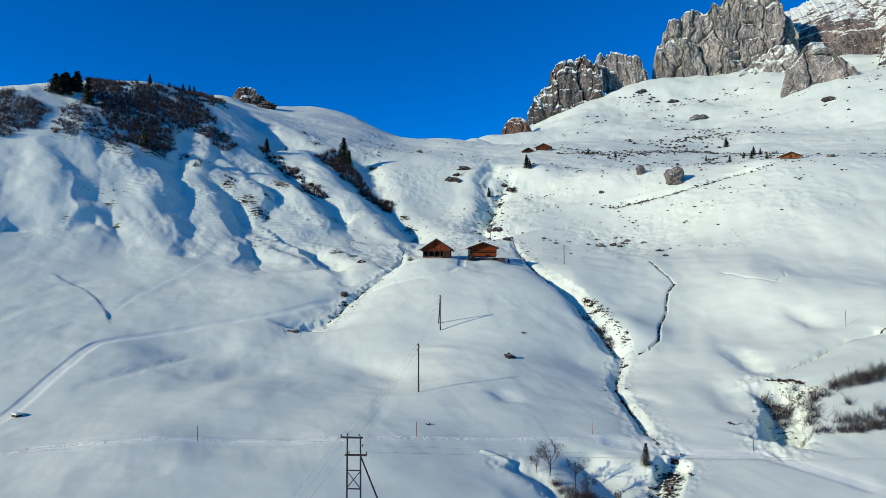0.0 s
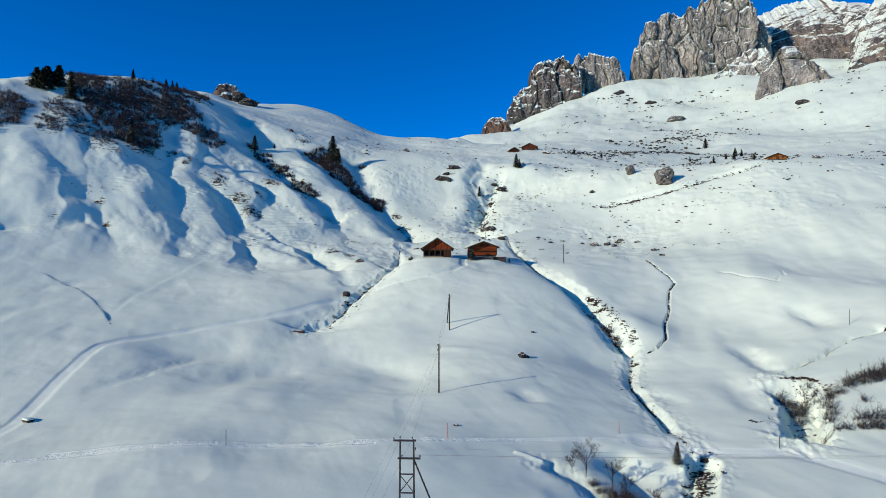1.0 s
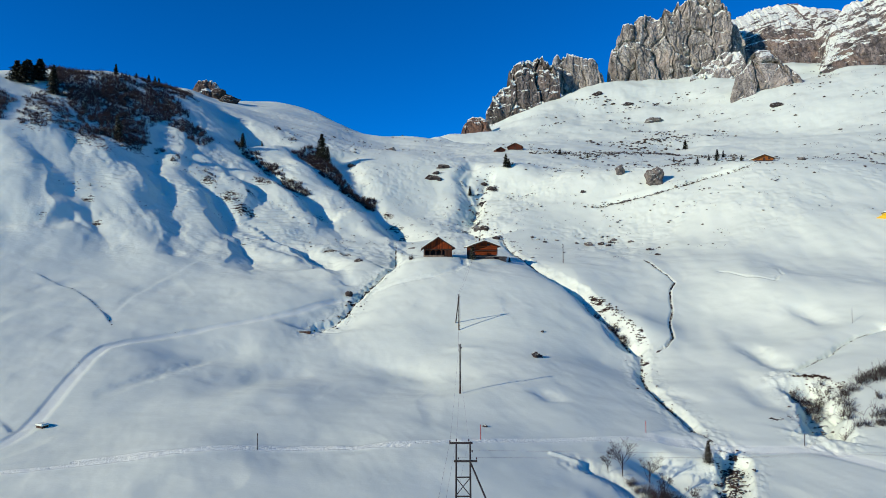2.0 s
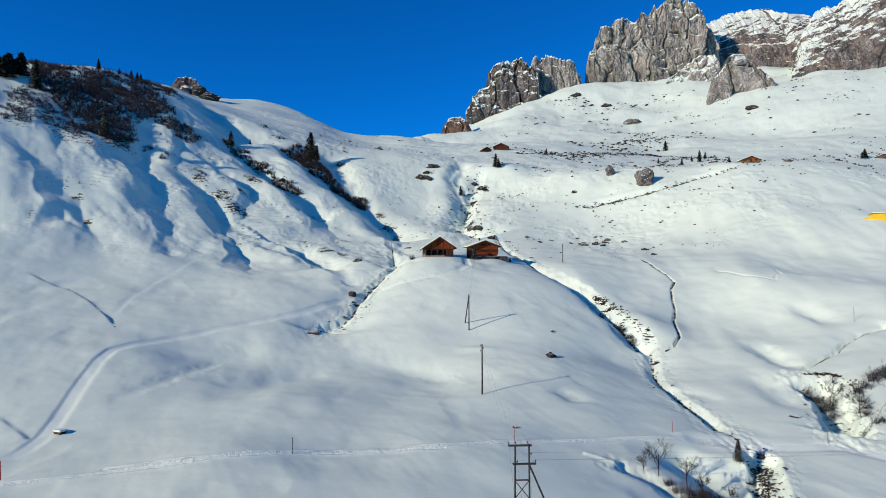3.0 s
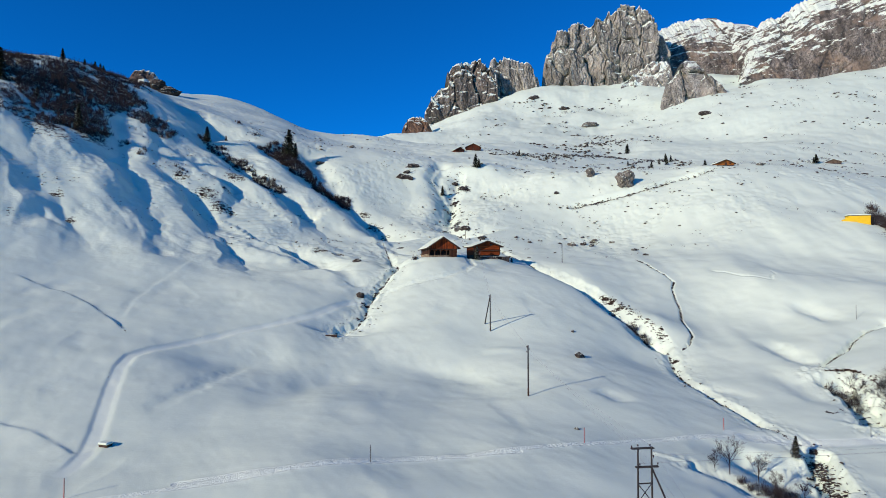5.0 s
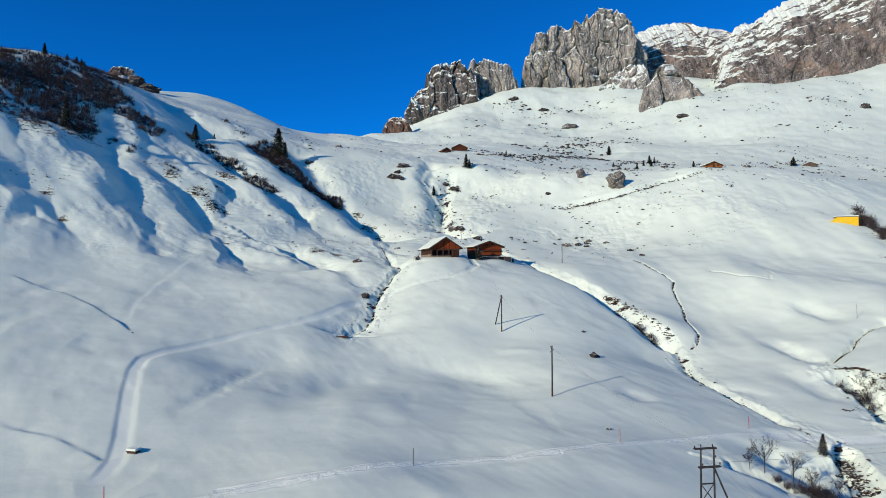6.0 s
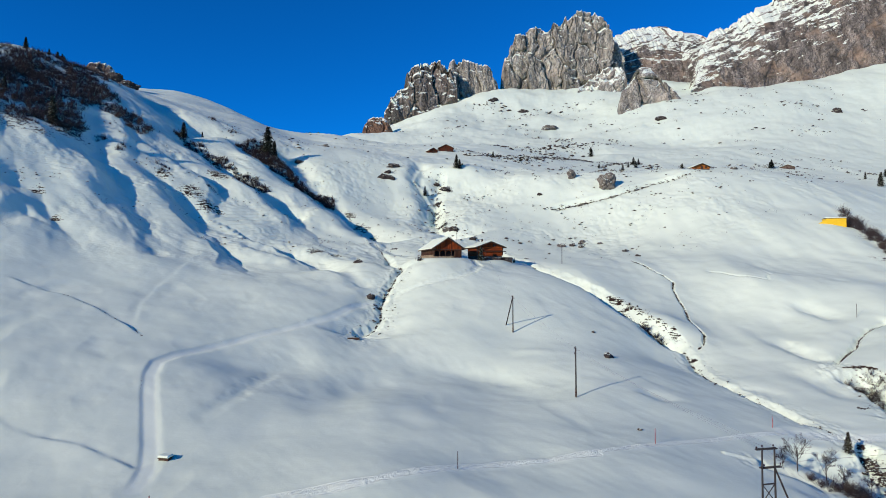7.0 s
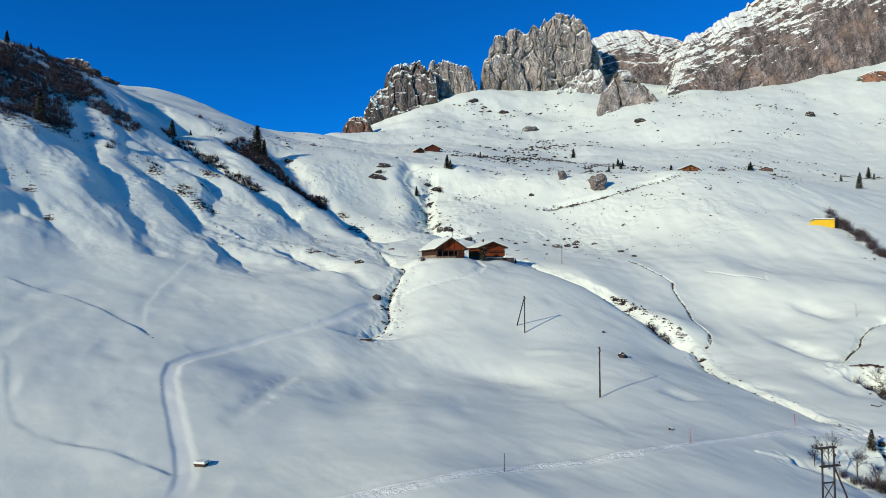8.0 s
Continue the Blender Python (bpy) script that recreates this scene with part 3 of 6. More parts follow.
def ground(x, y):
    """The height of the snow."""
    x, y = np.asarray(x, float), np.asarray(y, float)
    z = broad(x, y)
    far = np.clip((y - FAN_Y) / 400, 0.1, 3)
    z += 0.65 * fbm(x / 23, y / 19, 4, 3, 0.40) * np.minimum(1, 0.6 + far) + 2.6 * far * fbm(x / 120, y / 120, 3, 13) * smooth(260, 420, y)
    # fans of snow below the cliffs
    reach = np.hypot(x - FAN_X, y - FAN_Y)
    turn = np.arctan2(x - FAN_X, y - FAN_Y)
    z += smooth(760, 1110, reach) * smooth(2600, 1500, reach) * 6 * fbm(turn * 13, reach / 300, 3, 73, 0.45)
    # long soft hollows that run down the eastern slope
    east = smooth(35, 60, x) * smooth(100, 130, y) * smooth(270, 215, y)
    z += east * 0.9 * fbm((x - 0.35 * y) / 17, (y + 0.35 * x) / 48, 3, 79, 0.45)
    # wind-carved streaks in the snow of the lower fields
    m = (y > 40) & (y < 250) & (x > -150) & (x < 160)
    xs, ys = x[m], y[m]
    z[m] += 0.055 * fbm((xs + 0.4 * ys) / 5.0, (ys - 0.4 * xs) / 13.0, 3, 107, 0.55) * (0.45 + smooth(-0.2, 0.4, fbm(xs / 30, ys / 30, 2, 109)))
    # shallow wind hollows
    z -= 0.5 * np.maximum(0, fbm(x / 11, y / 15, 2, 61) - 0.22) * smooth(240, 180, y)
    # ribs that run down the western slope, each climbing gently eastwards and dropping into the next rill
    west = smooth(-18, -50, x) * smooth(165, 205, y) * smooth(420, 330, y)
    m = (x > -190) & (x < 0) & (y > 160) & (y < 335)
    z[m] += ribs(x[m], y[m])
    across, down = (x + y) * 0.7071, (x - y) * 0.7071
    bend = 8 * fbm(x / 60, y / 60, 2, 21)
    z += west * (0.9 * fbm((across + bend) / 16, down / 38, 3, 31, 0.45) + 0.3 * fbm((across + bend) / 6, down / 12, 3, 35))
    step = (z / 1.25 + 1.6 * fbm(x / 18, y / 18, 3, 44)) % 1.0
    z += 0.55 * west * smooth(185, 215, y) * (smooth(0.45, 0.95, step) - step) * smooth(-0.3, 0.3, fbm(x / 35, y / 35, 2, 47))
    # the western rib turns towards the morning side
    z += 3.0 * np.exp(-(((x + 118) / 27) ** 2) - ((y - 222) / 24) ** 2)
    # small humps and cattle steps where the slopes steepen
    z += 0.34 * smooth(175, 225, y) * smooth(-160, -90, x) * fbm(x / 3.4, y / 3.4, 3, 57, 0.65) * smooth(-0.25, 0.25, fbm(x / 28, y / 28, 2, 59))
    # rough ground on the upper slopes
    upper = smooth(230, 300, y) * smooth(0, 40, x)
    z += upper * 0.9 * fbm(x / 13, y / 13, 4, 51, 0.42)
    groove(z, x, y, BROOK, 5.0, 0.4, 0.6)
    groove(z, x, y, BROOK[2:9], 4.5, 0.9, 0.8, 0, 0.2)
    ravine(z, x, y, BROOK[2:9], 3.2, 2.3, 0.7, 0.3)
    ravine(z, x, y, BROOK, 1.5, 0.8, 0.25)
    groove(z, x, y, UPPER_BROOK, 9.0, 3.2, 3.0)
    ravine(z, x, y, UPPER_BROOK, 4.0, 1.6)
    groove(z, x, y, GULLY_HIGH, 4.0, 3.4, 1.0)
    groove(z, x, y, HOLLOW_UPPER, 6.0, 1.6, 0, 0, 0.4)
    groove(z, x, y, SIDE_GULLY, 8.0, 5.0, 1.5)
    groove(z, x, y, BUSH_GULLY, 5.0, 2.6, 1.0)
    groove(z, x, y, TREE_GULLY, 7.0, 2.5)
    groove(z, x, y, KNOLL_BROOK, 6.0, 1.6, 1.5)
    ravine(z, x, y, KNOLL_BROOK, 1.6, 0.8, 0.2)
    for line, w, d in ((RILL_A, 3.0, 0.8), (RILL_B, 3.5, 1.0), (RILL_D, 3.5, 0.8), (RILL_E, 3.0, 1.0), (RILL_F, 5.0, 1.5), (RILL_G, 3.0, 0.8), (RILL_H, 3.0, 1.4), (RILL_J, 3.5, 1.2)):
        groove(z, x, y, line, w, d, 1.0)
    rib(z, x, y, GULLY_HIGH, 16, 3.0, 2.5)
    groove(z, x, y, RIDGE_CREST, 8.0, -1.6, 1.0, 0, 0.2)
    groove(z, x, y, RIDGE_LEE, 12.0, 5.5, 2.0, 0, 0.2)
    for line, d in ((FISSURE_EAST, 0.75), (FISSURE_HIGH, 0.5)):
        ravine(z, x, y, line, 0.3, d * 0.75, 0.03)
    step_down(z, x, y, FISSURE_WEST, 0.17, 3.0)
    step_down(z, x, y, FISSURE_SLANT[::-1], 0.05, 2.0)
    groove(z, x, y, SMALL_BROOK, 2.5, 0.7)
    ravine(z, x, y, SMALL_BROOK, 0.7, 0.8, 0.1)
    groove(z, x, y, ALDER_GULLY, 5.0, 0.9, 0.6)
    ravine(z, x, y, ALDER_GULLY, 1.8, 2.5, 1.7, 0.2)
    groove(z, x, y, WASH, 1.8, 0.4, 0.2)
    step_down(z, x, y, BANK, 0.045, 1.6)
    step_down(z, x, y, BANK[5:], 0.13, 2.2)
    groove(z, x, y, TERRACE_CUT, 1.6, 0.9, 0.5, 0.4)
    groove(z, x, y, BOWL, 3.0, 1.3, 0.3, 0, 0.18)
    rib(z, x, y, [(26.8, 81.0), (24.6, 76.6), (22.0, 71.0), (20.0, 66.0), (18.5, 62.0)], 14, -2.2, 2.6)
    groove(z, x, y, LOW_GULLY, 1.4, 0.7, 0.2, 0, 0.15)
    groove(z, x, y, CRACK, 0.35, -0.28)
    ravine(z, x, y, CULVERT, 0.9, 1.6, 1.3, 0.03)
    groove(z, x, y, SHELF, 1.3, -0.3, 0.3, 0, 0.4)
    # broken snow on the banks and beside the chalet path
    for line, reach, high in ((BROOK, 4.0, 0.16), (ALDER_GULLY, 5.0, 0.35), (KNOLL_BROOK, 4.0, 0.2), (CHALET_PATH, 2.2, 0.08), (CULVERT, 4.0, 0.2), (LOW_GULLY, 3.0, 0.15)):
        m, d, a, side = near_line(x, y, line, reach * 1.5)
        z[m] += high * fbm(x[m] / 1.1, y[m] / 1.1, 3, 89, 0.7) * (1 - smooth(reach * 0.4, reach * 1.3, d))
    for line, w, d in ((SWALE_A, 2.2, 1.2), (SWALE_B, 3.0, 0.7), (SWALE_C, 2.6, 1.0), (SWALE_D, 6.0, 0.8), (SWALE_E, 7.0, 0.9), (SWALE_F, 2.2, 0.5), (SWALE_G, 5.0, 0.6), (SWALE_H, 2.0, 0.4), (SWALE_I, 2.5, 0.45), (SWALE_J, 1.5, 0.25)):
        groove(z, x, y, line, w, d, 0.8, 0, 0.35)
    for line, half, deep in ((PATH, 1.0, 0.15), (PATH[:10], 0.9, 0.07), (CHALET_PATH, 0.9, 0.32), (ROAD, 1.6, 0.14)):
        bench(z, x, y, line, half, deep)
    for line in (TRACK, TRACK_WEST):
        groove(z, x, y, line, 0.7, -0.1)
        m, d, a, side = near_line(x, y, line, 3)
        z[m] += 0.04 * fbm(x[m] / 0.45, y[m] / 0.45, 2, 87) * (1 - smooth(0.5, 0.9, d))
    for cx, cy, r, h in ((-2.0, 186.5, 8.0, 43.0), (12.0, 186.5, 6.5, 42.4)):
        level(z, x, y, cx, cy, r, h)
    return z


def ground_at(x, y):
    return float(ground(np.array([x]), np.array([y]))[0])


# ---- mesh helpers ----
def grid_mesh(name, points, closed=False):
    """A mesh over a grid of points (rows, columns, 3)."""
    rows_n, cols_n = points.shape[:2]
    idx = np.arange(rows_n * cols_n).reshape(rows_n, cols_n)
    if closed:
        idx = np.concatenate([idx, idx[:, :1]], 1)
    quads = np.stack([idx[:-1, :-1], idx[:-1, 1:], idx[1:, 1:], idx[1:, :-1]], -1).reshape(-1, 4)
    me = bpy.data.meshes.new(name)
    me.vertices.add(rows_n * cols_n)
    me.vertices.foreach_set("co", points.reshape(-1).astype(np.float32))
    me.loops.add(quads.size)
    me.loops.foreach_set("vertex_index", quads.reshape(-1).astype(np.int32))
    me.polygons.add(len(quads))
    me.polygons.foreach_set("loop_start", np.arange(0, quads.size, 4, dtype=np.int32))
    me.polygons.foreach_set("loop_total", np.full(len(quads), 4, dtype=np.int32))
    me.update(calc_edges=True)
    me.shade_smooth()
    return me


def set_values(me, name, values):
    me.attributes.new(name, "FLOAT", "POINT").data.foreach_set("value", np.asarray(values, np.float32).reshape(-1))


def build_ground():
    dense = np.radians(np.linspace(-39, 57, 1130))
    rest = np.radians(np.linspace(57, 321, 90)[1:-1])
    theta = np.concatenate([dense, rest])
    radius = np.concatenate([np.linspace(2, 60, 16), np.exp(np.linspace(np.log(63), np.log(185), 400)), np.exp(np.linspace(np.log(186), np.log(380), 300)), np.exp(np.linspace(np.log(383), np.log(1500), 190)), np.exp(np.linspace(np.log(1540), np.log(4600), 24))])
    r, th = np.meshgrid(radius, theta, indexing="ij")
    x, y = FAN_X + r * np.sin(th), FAN_Y + r * np.cos(th)
    z = ground(x, y)
    # the land behind falls to the valley and rises again far off
    behind = smooth(0.0, -1.0, np.cos(th) - 0.25) * smooth(40, 700, r)
    z = z * (1 - behind) + behind * (8 - 60 * smooth(60, 500, r) + 160 * smooth(1200, 4000, r))
    me = grid_mesh("ground", np.stack([x, y, z], -1)[:, ::-1], closed=True)
    set_values(me, "bare", bare_and_shade(x, y)[:, ::-1])
    set_values(me, "crust", crusted(x, y)[:, ::-1])
    set_values(me, "trod", trodden(x, y)[:, ::-1])
    me.materials.append(SNOW)
    return tagged(new("ground", me), "snow-covered alpine slopes with hollows and gullies", "ground", kind="structure")


build_ground()


# ---- cliffs ----
def ridged(x, y, seed, octaves=3):
    total, amp = 0.0, 1.0
    for k in range(octaves):
        total = total + amp * (1 - 2.4 * np.abs(perlin(x * 2**k + 31 * k, y * 2**k + 7 * k, seed + k)))
        amp *= 0.5
    return total


def cells(x, y, seed):
    """Broken blocks: a random level and tilt for each cell, and the distance to the nearest joint."""
    xi, yi = np.floor(x).astype(np.int64), np.floor(y).astype(np.int64)
    first, second = np.full(x.shape, 9.0), np.full(x.shape, 9.0)
    value = np.zeros(x.shape)
    for i in (-1, 0, 1):
        for j in (-1, 0, 1):
            h = (xi + i) * 374761393 + (yi + j) * 668265263 + seed * 144269504
            h = (h ^ (h >> 13)) * 1274126177 & 0x7FFFFFFF
            h = h ^ (h >> 16)
            dx, dy = xi + i + (h & 255) / 255 - x, yi + j + (h >> 8 & 255) / 255 - y
            d = np.hypot(dx, dy)
            nearer = d < first
            second = np.where(nearer, first, np.minimum(second, d))
            value = np.where(nearer, (h >> 4 & 255) / 255 - 0.5 + 1.1 * dx * ((h >> 12 & 255) / 127.5 - 1) + 0.7 * dy * ((h >> 6 & 255) / 127.5 - 1), value)
            first = np.where(nearer, d, first)
    return value, second - first


def cliff(name, label, stations, material, lean=0.25, rough=6.0, strata=0.0, dip=0.0, lie=0.0, seed=1, step=1.3, back=60.0, upper=0.0):
    """A rock face over a line of stations (x, y, foot, height). lean: how far it leans back; strata: depth of its ledges, which dip to one side;
    lie: how readily snow lies on it; upper: how much more snow its upper half holds."""
    st = np.array(stations, float)
    run = np.concatenate([[0], np.cumsum(np.hypot(np.diff(st[:, 0]), np.diff(st[:, 1])))])
    s = np.linspace(0, run[-1], max(16, int(run[-1] / step)))
    bx, by, foot, high = (np.interp(s, run, st[:, k]) for k in range(4))
    foot = foot - 18
    high = high + 18
    tallest = high.max()
    h = np.concatenate([np.linspace(0, 1, max(16, int(tallest / step))), 1 + np.linspace(0.0, 1, 16)[1:]])
    ss, hh = np.meshgrid(s, h)
    up = np.minimum(hh, 1)
    over = np.maximum(hh - 1, 0)
    height = high[None] * up
    warp = 7 * fbm(ss / 28, height / 28, 3, seed + 2)
    blocky = 0.35 if strata > 2 else 1.0
    notch = 0.05 * cells(ss / 13, 0.5 + 0 * ss, seed + 40)[0] + 0.03 * cells(ss / 4.5, 0.5 + 0 * ss, seed + 43)[0]
    jag = blocky * notch * tallest * smooth(0.5, 1, up) * np.minimum(1, high / tallest * 1.5)
    q = height - ss * math.tan(radians(dip)) + 14 * fbm(ss / 70, height / 70, 4, seed + 3)
    out = rough * 0.55 * (ridged((ss + warp) / 40, height / 120, seed) - 0.4)
    for wide, tall, amount, crack in ((34, 90, 1.3, 0.9), (13, 30, 0.38, 0.25), (4.6, 9, 0.13, 0.12)):
        value, joint = cells((ss + warp + 0.12 * height) / wide, (height + 0.5 * warp) / tall, seed + int(wide))
        out += blocky * rough * (amount * value - crack * (1 - smooth(0.0, 0.13, joint)))
    out += rough * 0.14 * fbm(ss / 5, height / 6, 3, seed + 9, 0.6)
    # upright and slanting clefts
    out -= rough * 0.22 * np.maximum(0, 1 - 11 * np.abs(perlin((ss + warp) / 17, height / 90, seed + 12)))
    out -= rough * 0.4 * np.maximum(0, 1 - 12 * np.abs(perlin((ss * 0.6 + height * 0.8 + warp) / 30, (height * 0.6 - ss * 0.8) / 80, seed + 14)))
    if strata:
        f = (q / 19.0 + 0.9 * fbm(ss / 55, height / 60, 4, seed + 21)) % 1.0
        out += strata * (np.where(f < 0.72, f / 0.72 * 0.3, 0.3 - (f - 0.72) / 0.28) - 0.1)
        f2 = (q / 6.3 + 0.9 * fbm(ss / 26, height / 26, 3, seed + 25)) % 1.0
        out += strata * 0.3 * (np.where(f2 < 0.7, f2 * 0.4, 0.28 - (f2 - 0.7)))
    ends = smooth(0, 10, ss) * smooth(0, 10, run[-1] - ss)
    dx, dy = np.gradient(bx, s), np.gradient(by, s)
    length = np.hypot(dx, dy)
    nx, ny = dy / length, -dx / length
    push = out * ends - lean * height * (0.55 + 0.45 * up**1.5) - back * over - 5 * up**4
    x = bx[None] + nx[None] * push
    y = by[None] + ny[None] * push
    z = foot[None] + height + jag * (1 - over) - over**1.3 * (0.5 * back + 0.5 * high[None])
    pts = np.stack([x, y, z], -1)
    me = grid_mesh(name, pts)
    me.shade_flat()
    calm = pts.copy()
    for axis, reach in ((1, 3), (0, 1)):
        calm = sum(np.roll(calm, k, axis) for k in range(-reach, reach + 1)) / (2 * reach + 1)
    calm[:, :3], calm[:, -3:], calm[:1], calm[-1:] = pts[:, :3], pts[:, -3:], pts[:1], pts[-1:]
    nrm = np.cross(np.gradient(calm, axis=1), np.gradient(calm, axis=0))
    nz = nrm[..., 2] / np.maximum(np.linalg.norm(nrm, axis=-1), 1e-9)
    snow = 0.5 + (nz - 0.52 + lie) * 1.3 + 0.4 * smooth(0.95, 1.05, hh) + upper * smooth(0.25, 0.7, up + 0.5 * fbm(ss / 70, height / 50, 3, seed + 66))
    snow += (0.5 if strata else 0.3) * fbm(ss / 60, q / 9, 4, seed + 60)
    set_values(me, "snow", snow)
    me.materials.append(material)
    ob = tagged(new(name, me), label, "cliff", kind="structure")
    return ob


cliff("rock_shoulder", "dark limestone shoulder with a snow cap",
      [(157, 1148, 327, 12), (169, 1144, 323, 45), (195, 1141, 320, 71), (205, 1137, 324, 90), (222, 1137, 329, 110), (253, 1132, 335, 113), (272, 1130, 345, 99), (283, 1129, 352, 80), (297, 1127, 359, 54)],
      ROCK_DARK, lean=0.3, rough=6, strata=1.5, dip=-10, lie=-0.03, seed=11)
cliff("rock_shoulder", "pale limestone buttress with a snow cap",
      [(293, 1190, 410, 52), (313, 1178, 397, 68), (330, 1168, 388, 74), (345, 1163, 386, 69), (373, 1154, 388, 58), (379, 1152, 388, 44), (392, 1153, 391, 29)],
      ROCK_GREY, lean=0.25, rough=5, lie=-0.06, seed=23)
cliff("rock_tower", "tall fluted grey limestone tower",
      [(405, 1185, 407, 60), (411, 1178, 402, 80), (420, 1169, 407, 80), (436, 1164, 407, 115), (452, 1154, 394, 141), (483, 1144, 396, 150), (496, 1140, 399, 135), (508, 1135, 404, 147), (523, 1130, 406, 142), (548, 1122, 411, 159), (568, 1115, 418, 158), (592, 1107, 427, 140), (616, 1104, 440, 113), (629, 1105, 448, 79), (643, 1111, 451, 70), (658, 1122, 454, 50)],
      ROCK_GREY, lean=0.18, rough=7, strata=1.2, dip=18, lie=-0.10, seed=37)
cliff("rock_crag", "low grey crag rising from the snow",
      [(512, 1056, 380, 7), (525, 1047, 365, 34), (543, 1036, 356, 53), (553, 1033, 359, 48), (566, 1033, 370, 50), (584, 1032, 384, 45), (604, 1030, 403, 29)],
      ROCK_GREY, lean=0.5, rough=6, strata=1.5, dip=24, lie=-0.1, seed=41)
cliff("rock_crag", "smooth grey crag standing in the snowfield",
      [(463, 839, 272, -14), (469, 837, 275, 20), (475, 835, 274, 43), (486, 831, 282, 44), (498, 827, 286, 55), (515, 823, 289, 65), (523, 824, 291, 67), (535, 820, 295, 46), (543, 817, 298, 29), (551, 814, 298, 25), (561, 811, 296, 10)],
      ROCK_GREY, lean=0.45, rough=4.2, strata=1.5, dip=30, lie=-0.2, seed=53, step=1.0)
cliff("rock_dome", "snow-plastered rock dome with dark bands",
      [(675, 1153, 446, 124), (692, 1148, 446, 133), (715, 1140, 445, 153), (743, 1131, 445, 158), (784, 1118, 438, 173), (807, 1110, 437, 171), (833, 1106, 459, 132), (857, 1103, 466, 114), (871, 1098, 484, 74), (912, 1090, 486, 57), (960, 1080, 487, 25)],
      ROCK_LEDGES, lean=0.75, rough=4.5, strata=2.1, dip=18, lie=-0.2, upper=0.2, seed=61)
cliff("rock_face", "broad rock face with slanting snow ledges",
      [(640, 890, 356, -14), (649, 887, 354, 3), (658, 884, 350, 27), (667, 881, 347, 57), (678, 878, 343, 91), (699, 871, 339, 131), (735, 859, 340, 143), (763, 850, 352, 152), (786, 842, 356, 164), (832, 821, 360, 199), (882, 798, 369, 227), (900, 792, 383, 221), (950, 770, 392, 243), (1017, 743, 403, 272), (1102, 709, 411, 306)],
      ROCK_LEDGES, lean=0.55, rough=5.0, strata=2.1, dip=22, lie=-0.32, upper=0.42, seed=71, step=1.8)
cliff("rock_outcrop", "rust-coloured rock outcrop on the saddle",
      [(94, 1006, 267, 12), (100, 1000, 260, 25), (116, 995, 256, 36), (125, 992, 254, 35), (135, 989, 255, 22), (142, 987, 253, 10)],
      ROCK_RUST, lean=0.3, rough=3, lie=-0.15, seed=83, step=1.0, back=20)
cliff("rock_outcrop", "rust-coloured rock outcrop in the high snow",
      [(836, 694, 320, 12), (848, 690, 318, 20), (868, 684, 324, 19), (892, 675, 328, 10)],
      ROCK_RUST, lean=0.3, rough=3, lie=-0.15, seed=89, step=1.0, back=20)


# ---- building blocks ----
def part(name, bm, material, parent, label=""):
    """Links a bmesh as one mesh object under a thing or a part."""
    bmesh.ops.recalc_face_normals(bm, faces=bm.faces)
    me = bpy.data.meshes.new(name)
    bm.to_mesh(me)
    bm.free()
    me.materials.append(material)
    ob = new(name, me)
    ob.parent = parent
    return tagged(ob, label)


def thing(name, m, label, category, group="", kind=""):
    ob = new(name)
    ob.empty_display_size = 0.3
    ob.matrix_world = m
    return tagged(ob, label, category, group, kind)


def box(bm, x0, x1, y0, y1, z0, z1, turn=None, bevel=0.0):
    made = bmesh.ops.create_cube(bm, size=1.0)["verts"]
    for v in made:
        v.co = Vector((x0 + (v.co.x + 0.5) * (x1 - x0), y0 + (v.co.y + 0.5) * (y1 - y0), z0 + (v.co.z + 0.5) * (z1 - z0)))
        if turn is not None:
            v.co = turn @ v.co
    if bevel:
        edges = list({e for v in made for e in v.link_edges})
        bmesh.ops.bevel(bm, geom=edges, offset=bevel, segments=1, affect="EDGES")
    return made


def beam(bm, a, b, r0, r1=None, sides=6):
    """A tapered round bar from a to b."""
    a, b = Vector(a), Vector(b)
    r1 = r0 if r1 is None else r1
    d = b - a
    turn = d.to_track_quat("Z", "Y").to_matrix().to_4x4()
    bmesh.ops.create_cone(bm, cap_ends=True, segments=sides, radius1=r0, radius2=r1, depth=d.length, matrix=Matrix.Translation((a + b) / 2) @ turn)


def slab(bm, corners, thick):
    """A plate with the given upper corners, thick downwards along its normal."""
    top = [bm.verts.new(c) for c in corners]
    n = (Vector(corners[1]) - Vector(corners[0])).cross(Vector(corners[2]) - Vector(corners[0])).normalized()
    if n.z < 0:
        n = -n
    low = [bm.verts.new(Vector(c) - n * thick) for c in corners]
    bm.faces.new(top)
    bm.faces.new(low[::-1])
    k = len(top)
    for i in range(k):
        bm.faces.new((top[i], top[(i + 1) % k], low[(i + 1) % k], low[i]))


